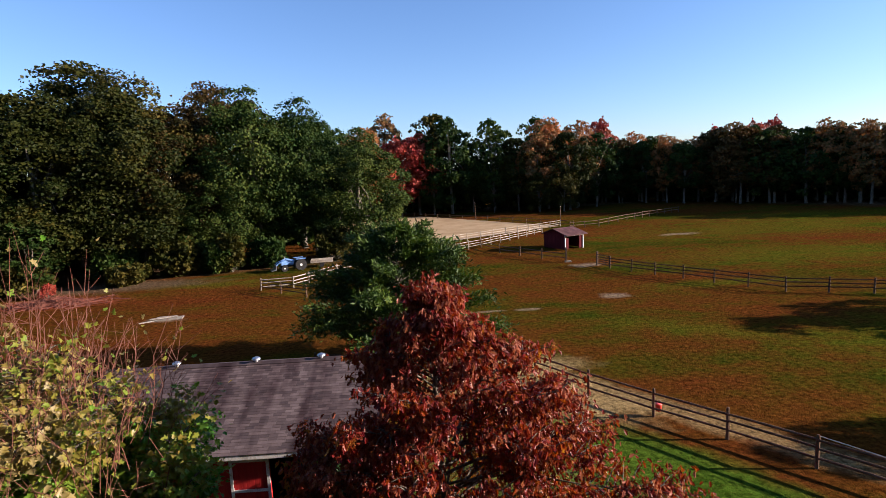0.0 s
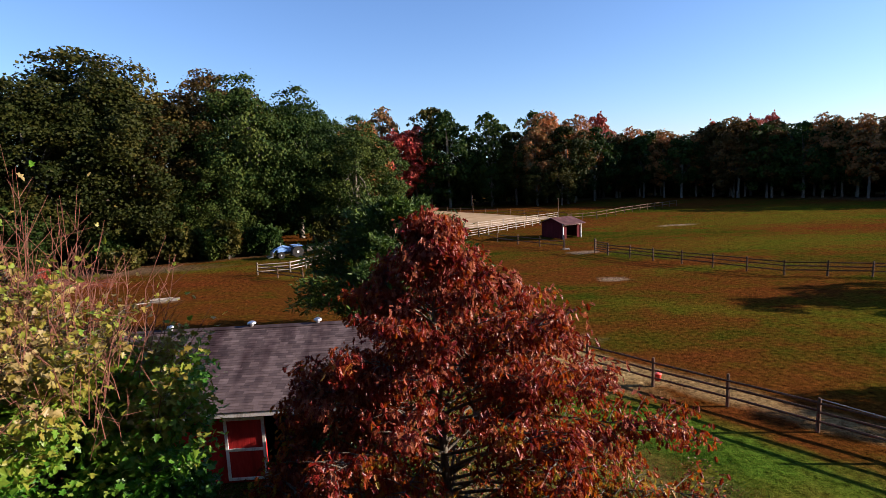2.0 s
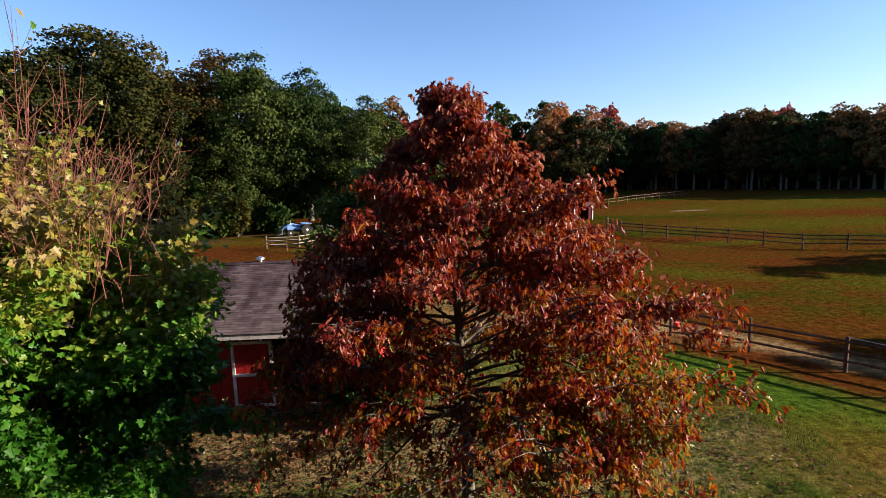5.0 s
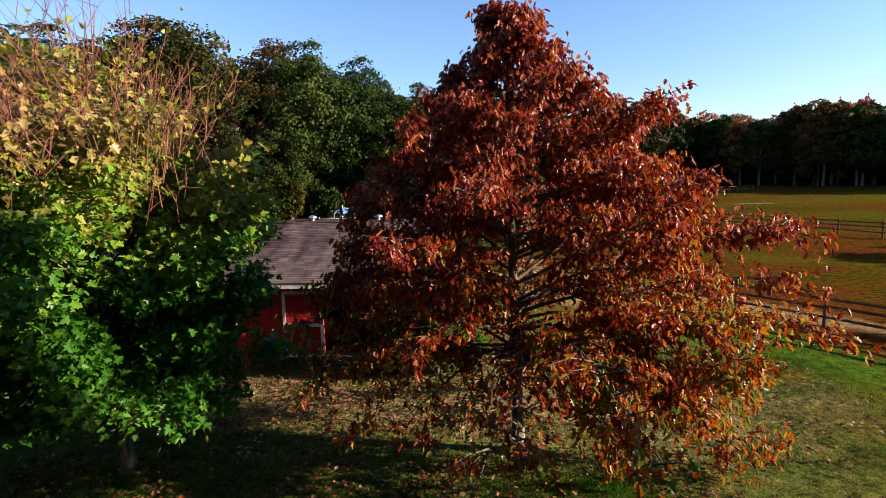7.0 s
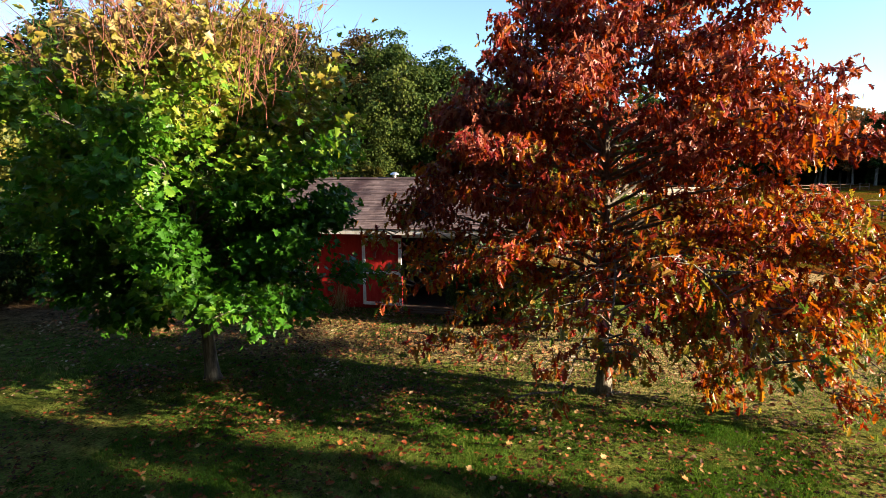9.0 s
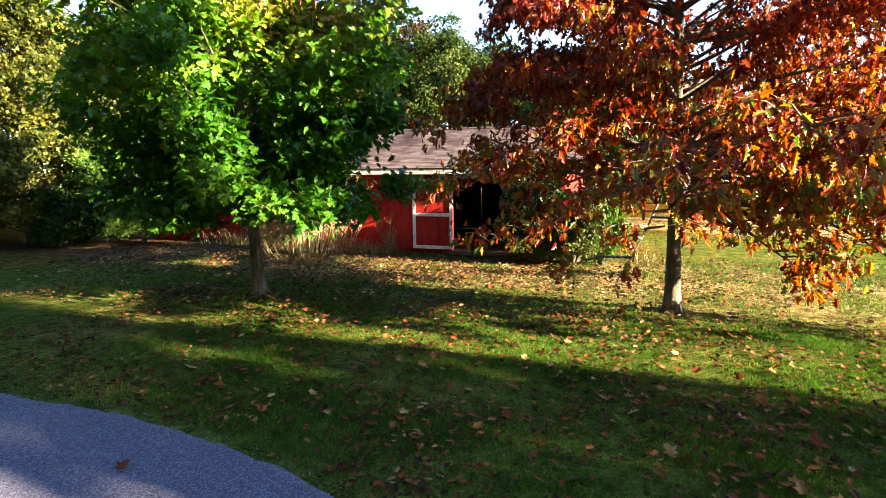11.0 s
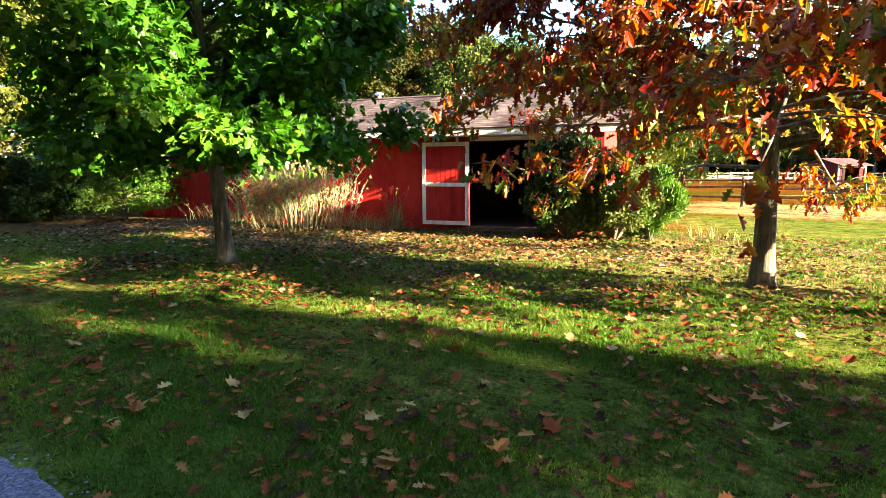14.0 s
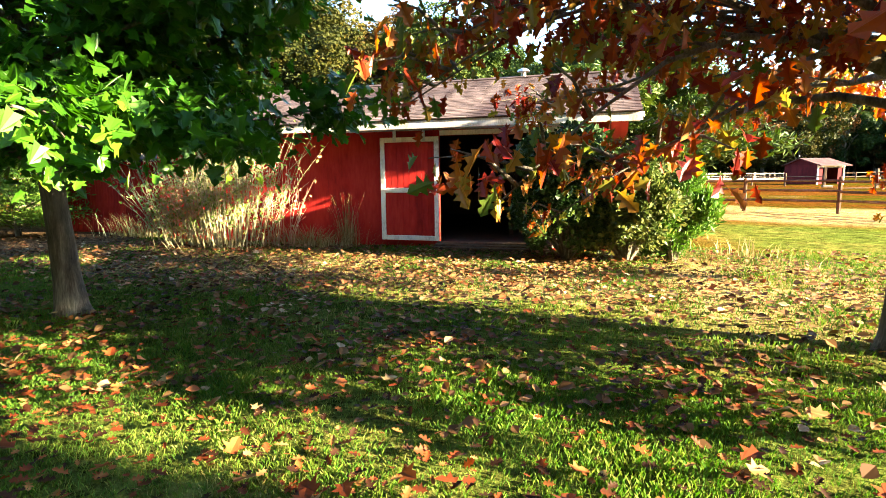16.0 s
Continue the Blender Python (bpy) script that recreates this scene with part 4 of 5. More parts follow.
# middle woods behind the arena
for row in (("dark", -16, 128, 13.8, 1.12), ("green", -24, 118, 23.8, 1.29), ("orange", -15, 140, 23.4, 1.15), ("red", -6, 146, 21.3, 1.20), ("red", -1, 150, 22.7, 1.16), ("olive", 3, 156, 27.3, 0.94), ("orange", -10, 156, 28.4, 0.94), ("green", 8, 148, 26.2, 1.00),
            ("dark", 14, 150, 16.2, 0.94), ("green", 20, 150, 25.5, 0.94), ("olive", 26, 146, 19.3, 1.05), ("orange", 31, 143, 20.5, 1.05), ("orange", 35, 150, 25.1, 1.05), ("green", 34, 156, 26.2, 0.87), ("olive", 39, 142, 19.9, 1.05),
            ("orange", 44, 152, 23.8, 1.05), ("green", 48, 148, 20.5, 0.94), ("orange", 42, 146, 14.8, 1.05), ("olive", 30, 138, 10.2, 1.16), ("olive", 36, 137, 11.4, 1.16), ("red", 56, 170, 26.2, 0.82), ("dark", 3, 146, 12.3, 1.22), ("dark", -8, 138, 10.6, 1.12), ("dark", 19, 144, 11.3, 1.12)):
    plant(*row)
# far woods beyond the right-hand field
for i in range(46):
    f = (i // 2) / 23
    x, y = 52 + 62 * f + rnd.uniform(-3, 3), 160 - 66 * f ** 1.3 + (9 if i % 2 else 0) + rnd.uniform(-3, 3)
    key = ("brown", "orange", "green", "orange", "dark", "brown", "orange")[(i * 5 + i // 3) % 7]
    plant(key, x, y, rnd.uniform(16.0, 19.5) + (1.5 if i % 2 else 0), rnd.uniform(1.0, 1.3))
for row in (("red", 97, 156, 22.4, 0.7), ("red", 104, 158, 23.4, 0.6), ("red", 86, 156, 21.3, 0.8)):
    plant(*row)
# depths of the woods behind their edges
P, S = [], []
for x0, y0, x1, y1, n in ((-75, 72, -22, 96, 26), (-22, 96, -24, 140, 10), (-24, 150, 60, 166, 34), (60, 168, 128, 100, 34), (75, 178, 150, 104, 26)):
    for k in range(n):
        f = (k + rnd.random()) / n
        cx, cy, hh = x0 + (x1 - x0) * f + rnd.uniform(-4, 4), y0 + (y1 - y0) * f + rnd.uniform(0, 8), rnd.uniform(10, 15)
        d = rand_dirs(560)
        P.append(d * np.array([4.5, 4.5, hh * 0.5]) * rng.uniform(0.7, 1.05, (560, 1)) + np.array([cx, cy, hh * 0.48]))
        S.append(rng.uniform(0.8, 1.8, 560))
P, S = np.concatenate(P), np.concatenate(S)
d = rand_dirs(len(P))
tagged(part("far_woods", poly_mesh("far_woods", *leaf_cloud(P, d, rand_dirs(len(P)), S, SPRAY_HALF, 0.2, 0.1)), LEAF_GREEN), "dense dark woods behind the first trees", "woods", kind="stuff")
# trees out of view whose shade falls on the lawn and field
for row in (("dark", 34, 16.4, 6.4, 1.7), ("green", 55, 31.0, 9.5, 2.0), ("dark", 24, 2.2, 17.5, 0.50), ("dark", 31, 1.9, 17.0, 0.42)):
    plant(*row)
# unseen trees added behind the drive, beyond the cedars and rightward to block skylight
for i in range(26):
    plant("coarse", -54 + 8 * (i // 2) + rnd.uniform(-2, 2), -19 - 9 * (i % 2) + rnd.uniform(-2, 2), rnd.uniform(23, 29), 1.1)
for i in range(12):
    plant("coarse", -42 - 9 * (i % 2) + rnd.uniform(-2, 2), -14 + 6 * (i // 2) + rnd.uniform(-2, 2), rnd.uniform(20, 26), 1.1)
for i in range(10):
    plant("coarse", 106 + rnd.uniform(-3, 3), -62 + 8 * i + rnd.uniform(-2, 2), rnd.uniform(19, 23), 1.2)



def bush(name, x, y, h, rx, ry, mat, label, n=4000, card=0.10, half=PLAIN_HALF, lobes=26, seed=5, up=0.3):
    """A shrub: stems inside, and sprays of small leaves over uneven lobes."""
    g = np.random.default_rng(seed)
    t = empty(name, pose(x, y, 0), label, "shrub")
    C = unit(g.normal(size=(lobes, 3)))
    C[:, 2] = g.uniform(-0.95, 1.0, lobes)
    L = C * np.array([rx, ry, h * 0.45]) * g.uniform(0.5, 0.8, (lobes, 1)) + np.array([0, 0, h * 0.48])
    R = g.uniform(0.16, 0.42, lobes) * min(rx, ry, h)
    w = g.integers(0, lobes, n)
    d = unit(g.normal(size=(n, 3)) + C[w] * 0.8 + np.array([0, 0, 0.2]))
    P = L[w] + d * (R[w] * g.uniform(0.6, 1.1, n))[:, None]
    stray = g.uniform(size=n) < 0.2
    P[stray] += g.normal(size=(int(stray.sum()), 3)) * 0.07 * min(rx, ry, h)
    P[:, 2] = np.maximum(P[:, 2], 0.03)
    D = unit(d * 0.6 + np.array([0, 0, up]) + 0.5 * g.normal(size=(n, 3)))
    N = unit(d + 0.4 * g.normal(size=(n, 3)))
    part("foliage", poly_mesh("foliage", *leaf_cloud(P, D, N, g.uniform(0.6, 1.3, n) * card, half, 0.2, 0.1)), mat, t)
    stems = [[((0, 0, -0.05), 0.03), (tuple(L[k] * np.array([0.5, 0.5, 0.5])), 0.02), (tuple(L[k]), 0.006)] for k in range(lobes)]
    part("stems", poly_mesh("stems", *tubes(stems, 5)), BARK, t)
    return t


def conifer(name, x, y, h, r, mat, label, seed, n_br=110, needles=26000, size=0.22, low=0.4, lift=0.35, power=0.8, half=NEEDLE_HALF, category="tree"):
    """A conifer: a straight trunk with whorled boughs, each hung with tufts of needles."""
    g = np.random.default_rng(seed)
    t = empty(name, pose(x, y, 0), label, category)
    limbs = [[((0, 0, -0.2), 0.022 * h), ((0, 0, h * 0.5), 0.013 * h), ((0, 0, h), 0.002)]]
    Q, QD = [], []
    for k in range(n_br):
        f = (k + 0.5) / n_br
        z = low + (h - low) * f
        ln = r * (1 - f) ** power * g.uniform(0.5, 1.2) + 0.15
        a = k * 2.4 + g.uniform(-0.4, 0.4)
        d = np.array([math.cos(a), math.sin(a), 0])
        pts = [np.array([0, 0, z]) + d * ln * s + np.array([0, 0, ln * (lift * s - 0.25 * s * s * (1 - f))]) for s in (0, 0.35, 0.7, 1.0)]
        limbs.append([(tuple(p), max(0.006, 0.010 * ln * (1.05 - s))) for p, s in zip(pts, (0, 0.35, 0.7, 1.0))])
        m = int(needles / n_br * (ln / r + 0.25))
        s = g.uniform(0.15, 1.0, m) ** 0.7
        base = np.array([0, 0, z]) + d * ln * s[:, None] + np.c_[np.zeros(m), np.zeros(m), ln * (lift * s - 0.25 * s * s * (1 - f))]
        Q.append(base + g.normal(size=(m, 3)) * np.array([0.13, 0.13, 0.07]) * (0.4 + ln * 0.45))
        QD.append(np.tile(d, (m, 1)))
    Q, QD = np.concatenate(Q), np.concatenate(QD)
    D = unit(QD * 0.8 + np.array([0, 0, 0.45]) + 0.75 * g.normal(size=Q.shape))
    N = unit(g.normal(size=Q.shape) + np.array([0, 0, 0.6]))
    part("foliage", poly_mesh("foliage", *leaf_cloud(Q, D, N, g.uniform(0.6, 1.3, len(Q)) * size, half, 0.1, 0.1)), mat, t)
    part("trunk", poly_mesh("trunk", *tubes(limbs, 6), True), BARK, t)
    return t


conifer("pine_tree", -1.6, 31.0, 8.0, 5.6, LEAF_PINE, "young bright green pine behind the barn", 3, 95, 62000, 0.34, 0.4, 0.50, 0.5, THIN_HALF)
conifer("cedar_tree", -21.0, 14.6, 9.5, 4.2, LEAF_CEDAR, "tall yellow-green cedar at the lawn's edge", 4, 210, 90000, 0.135, 0.25, 0.5, 0.55, SPRAY_HALF)
conifer("cedar_tree", -26.5, 13.5, 9.0, 3.6, LEAF_CEDAR, "tall yellow-green cedar at the lawn's edge", 8, 150, 40000, 0.17, 0.2, 0.5, 0.55, SPRAY_HALF)
conifer("false_cypress", -16.9, 15.7, 3.9, 2.1, LEAF_ARBOR, "low feathery green cypress shrub beside the wing", 6, 130, 34000, 0.15, 0.15, 0.45, 0.3, THIN_HALF, "shrub")
bush("yew_bush", -18.9, 14.6, 2.2, 1.5, 1.2, LEAF_YEW, "dark shaded yew bush under the cedar", 14000, 0.10, SPRAY_HALF, 60, 35)
bush("yew_bush", -2.6, 15.0, 2.5, 1.05, 0.85, LEAF_YEW, "dark green yew bush beside the barn opening", 26000, 0.085, SPRAY_HALF, 80, 5)
bush("privet_bush", -1.6, 14.9, 2.1, 0.9, 0.8, leafy("privet_leaf", [(0.0, (0.03, 0.06, 0.012)), (0.5, (0.07, 0.10, 0.022)), (1.0, (0.18, 0.18, 0.05))], 0.6, 0.7), "olive privet bush beside the barn corner", 22000, 0.085, PLAIN_HALF, 70, 15)
bush("arborvitae_bush", -0.85, 15.1, 1.65, 0.6, 0.6, LEAF_ARBOR, "bright green arborvitae bush at the barn corner", 18000, 0.13, THIN_HALF, 50, 25, 0.9)
for i, (x, y, h, r, mat) in enumerate(((-45, 60, 3.5, 3, LEAF_OLIVE), (-38, 66, 4, 3, LEAF_GREEN), (-31, 68, 5, 3, LEAF_OLIVE), (-26, 68.5, 4, 2.5, LEAF_GREEN), (-24.5, 68, 5.5, 1.6, LEAF_OLIVE), (-12, 74, 5, 3, LEAF_OLIVE), (-7.5, 76, 4, 2.5, LEAF_OLIVE),
                                       (-35, 63, 2.0, 2.5, LEAF_OLIVE), (-52, 57, 4, 3, LEAF_GREEN), (-21, 71, 4, 2.5, LEAF_GREEN))):
    bush("hedge_bush", x, y, h, r, r, mat, "wild bush at the foot of the woods", 3200, 0.42, SPRAY_HALF, 40, 60 + i)


bush("sumac_bush", -40.5, 57.5, 1.5, 0.9, 0.8, LEAF_RED, "small orange-red shrub at the foot of the woods", 1500, 0.22, PLAIN_HALF, 18, 91)
g = np.random.default_rng(17)
heap = []
for k in range(260):
    c = np.array([g.normal() * 2.4, g.normal() * 1.0, 0.0])
    c[2] = 0.05 + 0.75 * g.uniform() * math.exp(-(c[0] / 2.6) ** 2 - (c[1] / 1.2) ** 2)
    d = unit(g.normal(size=3) * np.array([1.0, 1.0, 0.22]))
    ln = g.uniform(0.5, 1.5)
    heap.append([(tuple(c - d * ln), 0.03), (tuple(c + np.array([0, 0, 0.08])), 0.025), (tuple(c + d * ln), 0.008)])
pile = empty("brush_pile", pose(-37.5, 53.5, 0), "heap of reddish-brown cut branches lying in the grass", "brush pile")
part("brushwood", poly_mesh("brushwood", *tubes(heap, 4)), grain("red_brown_branch", (0.07, 0.018, 0.010), (0.16, 0.045, 0.025), (0.26, 0.09, 0.05), 3.0), pile)


# ---- the two lawn trees ----
def lawn_tree(name, x, y, h, base_r, first, radius, limbs_n, rise0, droop, seed, lean=(0, 0), extra=(), low=0.95, back=1.0, tips=1.0, limb_r=0.26):
    """Trunk, limbs and twigs. radius(z, azimuth) bounds the crown. Returns the thing, the wood's paths, and twig places with their directions."""
    g = np.random.default_rng(seed)
    wood, Q, QD = [], [], []

    def trunk_at(z):
        f = z / h
        return np.array([lean[0] * f + 0.10 * math.sin(3 * f + seed), lean[1] * f + 0.08 * math.sin(4 * f + 2), z])

    zs = np.r_[-0.15, 0.0, 0.12, 0.4, np.linspace(1.0, h, 12)]
    flare = {-0.15: 1.75, 0.0: 1.55, 0.12: 1.25, 0.4: 1.06}
    wood.append([(tuple(trunk_at(z)), base_r * flare.get(round(float(z), 2), 1.0) * max(0.03, (1 - max(0, z) / h) ** 0.8)) for z in zs])
    for k in range(limbs_n + len(extra)):
        f = (k + g.uniform(0, 0.9)) / limbs_n
        z = first + (h - first) * f ** low * 0.97
        az = k * 2.39996 + g.uniform(-0.7, 0.7)
        up = rise0[0] + (rise0[1] - rise0[0]) * f + g.uniform(-0.12, 0.16)
        ln = radius(z + 0.45 * up * radius(z, az), az) * g.uniform(0.78, 1.1)
        thick = 1.0
        if k >= limbs_n:
            z, az, ln, up, thick = extra[k - limbs_n]
            f = 0.0
        elif z < 3.4 and math.sin(az) > 0.15:
            thick = back
        d = np.array([math.cos(az), math.sin(az), 0.0])
        side = np.array([-d[1], d[0], 0])
        p0 = trunk_at(z)
        bend = g.uniform(-0.2, 0.2)
        ss = np.linspace(0, 1, 7)
        pts = [p0 + d * ln * s + side * bend * ln * s * s + np.array([0, 0, ln * (up * s - droop * (1 - f) * s * s) + 0.05 * ln * math.sin(5 * s + k)]) for s in ss]
        r0 = base_r * limb_r * (1 - f) ** 0.9 + 0.010
        wood.append([(tuple(p), max(0.005, r0 * (1.02 - s) ** 0.9)) for p, s in zip(pts, ss)])
        for j in range(int((5 + ln * 4.5) * thick)):
            s = g.uniform(0.22, 1.0)
            i = min(int(s * 6), 5)
            b = pts[i] + (pts[i + 1] - pts[i]) * (s * 6 - i)
            sgn = 1 if j % 2 else -1
            dd = unit(d * g.uniform(0.4, 1.0) + side * sgn * g.uniform(0.4, 1.1) + np.array([0, 0, g.uniform(-0.15, 0.5) + 0.3 * up]))
            tl = g.uniform(0.45, 1.0) * (0.35 + 0.22 * ln) * (1.25 - 0.6 * s)
            e = b + dd * tl + np.array([0, 0, -0.12 * tl])
            mid = (b + e) / 2 + np.array([0, 0, 0.08 * tl])
            wood.append([(tuple(b), 0.012 + 0.006 * tl), (tuple(mid), 0.009), (tuple(e), 0.003)])
            m = int(5 + tl * 9)
            u = (1.05 - 0.8 * g.uniform(0, 1, m) ** tips)[:, None]
            Q.append(b + (e - b) * u + 0.07 * g.normal(size=(m, 3)))
            QD.append(np.tile(dd, (m, 1)))
        m = int(12 * thick)
        u = g.uniform(0.8, 1.05, m)[:, None]
        Q.append(pts[-2] + (pts[-1] - pts[-2]) * (u - 0.3) * 1.3 + 0.06 * g.normal(size=(m, 3)))
        QD.append(np.tile(d, (m, 1)))
    return wood, np.concatenate(Q), np.concatenate(QD), g


def oak_radius(z, az):
    wide = np.interp(z, [1.2, 2.0, 3.0, 4.2, 5.3, 6.2, 6.8, 7.6, 8.3, 8.9], [3.4, 4.5, 4.8, 4.2, 3.7, 3.1, 2.4, 1.25, 0.6, 0.2])
    return wide * (1 + 0.14 * math.cos(az - 0.1) - 0.12 * max(0.0, -math.sin(az)))


# (height on the trunk, direction, length, slope, leafiness) of limbs that stand out
OAK_LIMBS = [(2.5, 200, 4.0, 0.28, 0.6), (2.3, 212, 3.6, 0.18, 0.6), (2.6, 190, 4.4, 0.36, 0.8), (5.0, -5, 3.2, 0.48, 1.0), (5.5, -32, 2.8, 0.50, 1.0), (4.5, 22, 3.5, 0.50, 0.9), (4.4, 182, 3.3, 0.30, 1.1),
             (5.2, 198, 3.0, 0.35, 1.1), (3.6, 205, 4.2, 0.34, 1.0), (2.2, 228, 3.0, 0.22, 0.6), (2.0, -52, 2.7, 0.04, 0.8), (2.5, -10, 5.6, 0.45, 0.7), (2.8, 15, 5.8, 0.45, 0.7), (2.1, -28, 4.6, 0.18, 0.9), (1.95, -15, 4.2, 0.02, 0.7), (1.95, 150, 3.4, 0.15, 0.7), (2.0, 60, 3.6, 0.12, 0.7), (2.3, -60, 3.2, 0.14, 0.9), (2.6, -40, 3.8, 0.24, 1.0), (2.9, -75, 3.0, 0.3, 0.9), (3.2, -20, 4.2, 0.3, 1.0), (2.2, -92, 4.2, 0.26, 0.7), (2.3, -100, 3.4, 0.4, 0.7)]
wood, Q, QD, g = lawn_tree("oak", 0, 0, 8.9, 0.135, 1.95, oak_radius, 92, (0.34, 0.85), 0.42, 2, (0, 0), [(z, radians(a), ln, up, k) for z, a, ln, up, k in OAK_LIMBS], back=0.7, tips=1.1, limb_r=0.24)
oak = empty("red_oak_tree", pose(0.35, 10.5, 0), "young red oak in scarlet and russet autumn leaf", "tree")
part("trunk", poly_mesh("trunk", *tubes(wood, 8), True), BARK, oak, "grey trunk with spreading limbs")
front_left = np.clip(-(Q[:, 0] * 0.75 + Q[:, 1] * 0.65) / 1.6, 0, 1) * (Q[:, 2] < 3.6)
keep = g.uniform(size=len(Q)) < np.interp(Q[:, 2], [1.0, 2.3, 3.0, 4.0], [0.5, 0.50, 0.60, 0.82]) + 0.4 * ((Q[:, 0] > 0.8) & (Q[:, 1] < 0.5) & (Q[:, 2] < 2.8)) - 0.08 * front_left
Q, QD = np.repeat(Q[keep], 3, 0), np.repeat(QD[keep], 3, 0)
n = len(Q)
Q = Q + g.normal(size=(n, 3)) * 0.075
D = unit(QD * 0.4 + np.array([0, 0, -0.85]) + 0.42 * g.normal(size=(n, 3)))
N = unit(QD * 0.7 + np.array([0, 0, 0.4]) + 0.8 * g.normal(size=(n, 3)))
S = g.uniform(0.10, 0.18, n)
part("crown", poly_mesh("crown", *leaf_cloud(Q, D, N, S, OAK_HALF, 0.35, 0.3)), OAK_RED, oak, "hanging lobed red leaves")


def maple_radius(z, az):
    return float(np.interp(z, [1.4, 2.2, 3.4, 4.6, 5.6, 6.6, 7.6], [1.7, 2.6, 3.2, 3.2, 2.6, 1.7, 0.7])) * (1 + 0.12 * math.cos(az))


wood, Q, QD, g = lawn_tree("maple", 0, 0, 7.6, 0.14, 1.6, maple_radius, 104, (0.30, 1.2), 0.22, 9, low=1.15)
maple = empty("maple_tree", pose(-7.65, 9.65, 0), "green lawn maple turning yellow, bare twigs on top", "tree")
part("trunk", poly_mesh("trunk", *tubes(wood, 7), True), BARK, maple, "grey trunk and limbs")
twigs, TQ, TD = [], [], []
for k in range(280):
    a, rr = g.uniform(0, 6.283), 2.5 * g.uniform(0, 1) ** 0.7
    z0 = 7.3 - 0.55 * rr + g.uniform(-1.0, 0.4)
    p = np.array([rr * math.cos(a), rr * math.sin(a), z0])
    d = unit(np.array([0.12 * math.cos(a) * rr, 0.12 * math.sin(a) * rr, 1.0]) + 0.22 * g.normal(size=3))
    ln = g.uniform(0.9, 3.1) * (1.1 - 0.15 * rr)
    q = p + d * ln * 0.5 + 0.07 * g.normal(size=3)
    e = q + unit(d + 0.3 * g.normal(size=3)) * ln * 0.5
    twigs.append([(tuple(p), 0.010), (tuple(q), 0.007), (tuple(e), 0.003)])
    for j in range(4):
        b = p + (q - p) * g.uniform(0.2, 1.0) if j < 2 else q + (e - q) * g.uniform(0.0, 0.7)
        t1 = b + unit(d + 0.6 * g.normal(size=3)) * ln * g.uniform(0.15, 0.4)
        twigs.append([(tuple(b), 0.006), (tuple(t1), 0.002)])
        if g.uniform() < 0.4:
            TQ.append(t1)
            TD.append(d)
part("twig_brush", poly_mesh("twig_brush", *tubes(twigs, 4)), TWIG, maple, "bare red-brown upright twigs")
keep = g.uniform(size=len(Q)) < np.interp(Q[:, 2], [2, 4.6, 5.6, 6.4, 7.2], [1.0, 1.0, 0.8, 0.4, 0.12])
Q, QD = np.r_[np.repeat(Q[keep], 4, 0), np.array(TQ)], np.r_[np.repeat(QD[keep], 4, 0), np.array(TD)]
n = len(Q)
Q = Q + g.normal(size=(n, 3)) * 0.13
D = unit(QD * 0.6 + np.array([0, 0, -0.35]) + 0.6 * g.normal(size=(n, 3)))
N = unit(QD * 0.5 + np.array([0, 0, 0.7]) + 0.6 * g.normal(size=(n, 3)))
part("crown", poly_mesh("crown", *leaf_cloud(Q, D, N, g.uniform(0.09, 0.17, n), MAPLE_HALF, 0.15, 0.2)), MAPLE_GREEN, maple, "green lobed leaves, yellow above")


# ---- dry grasses and weeds by the barn ----
def reeds(name, x, y, rx, ry, h, n, label, seed, arch=0.42, mat=STRAW, width=0.007):
    g = np.random.default_rng(seed)
    t = empty(name, pose(x, y, 0), label, "grass clump")
    P = np.c_[g.normal(size=n) * rx * 0.5, g.normal(size=n) * ry * 0.5, np.zeros(n)]
    out = unit(np.c_[P[:, :2] + 0.15 * g.normal(size=(n, 2)), np.zeros(n)])
    H = h * g.uniform(0.35, 1.08, n)
    A = H * arch * g.uniform(0.2, 1.6, n)
    V, F = [], []
    side = np.cross(out, np.array([0, 0, 1.0]))
    for s in (0, 0.35, 0.7, 1.0):
        c = P + out * (A * s * s)[:, None] + np.array([0, 0, 1.0]) * (H * (s - 0.18 * arch * s ** 3))[:, None]
        w = width * (1.05 - s)
        V += [c - side * w, c + side * w]
    V = np.stack(V, 1).reshape(-1, 3)
    b = np.arange(n)[:, None] * 8
    F = np.concatenate([b + np.array(q) for q in ((0, 1, 3, 2), (2, 3, 5, 4), (4, 5, 7, 6))])
    part("stalks", poly_mesh("stalks", V, F), mat, t)
    return t


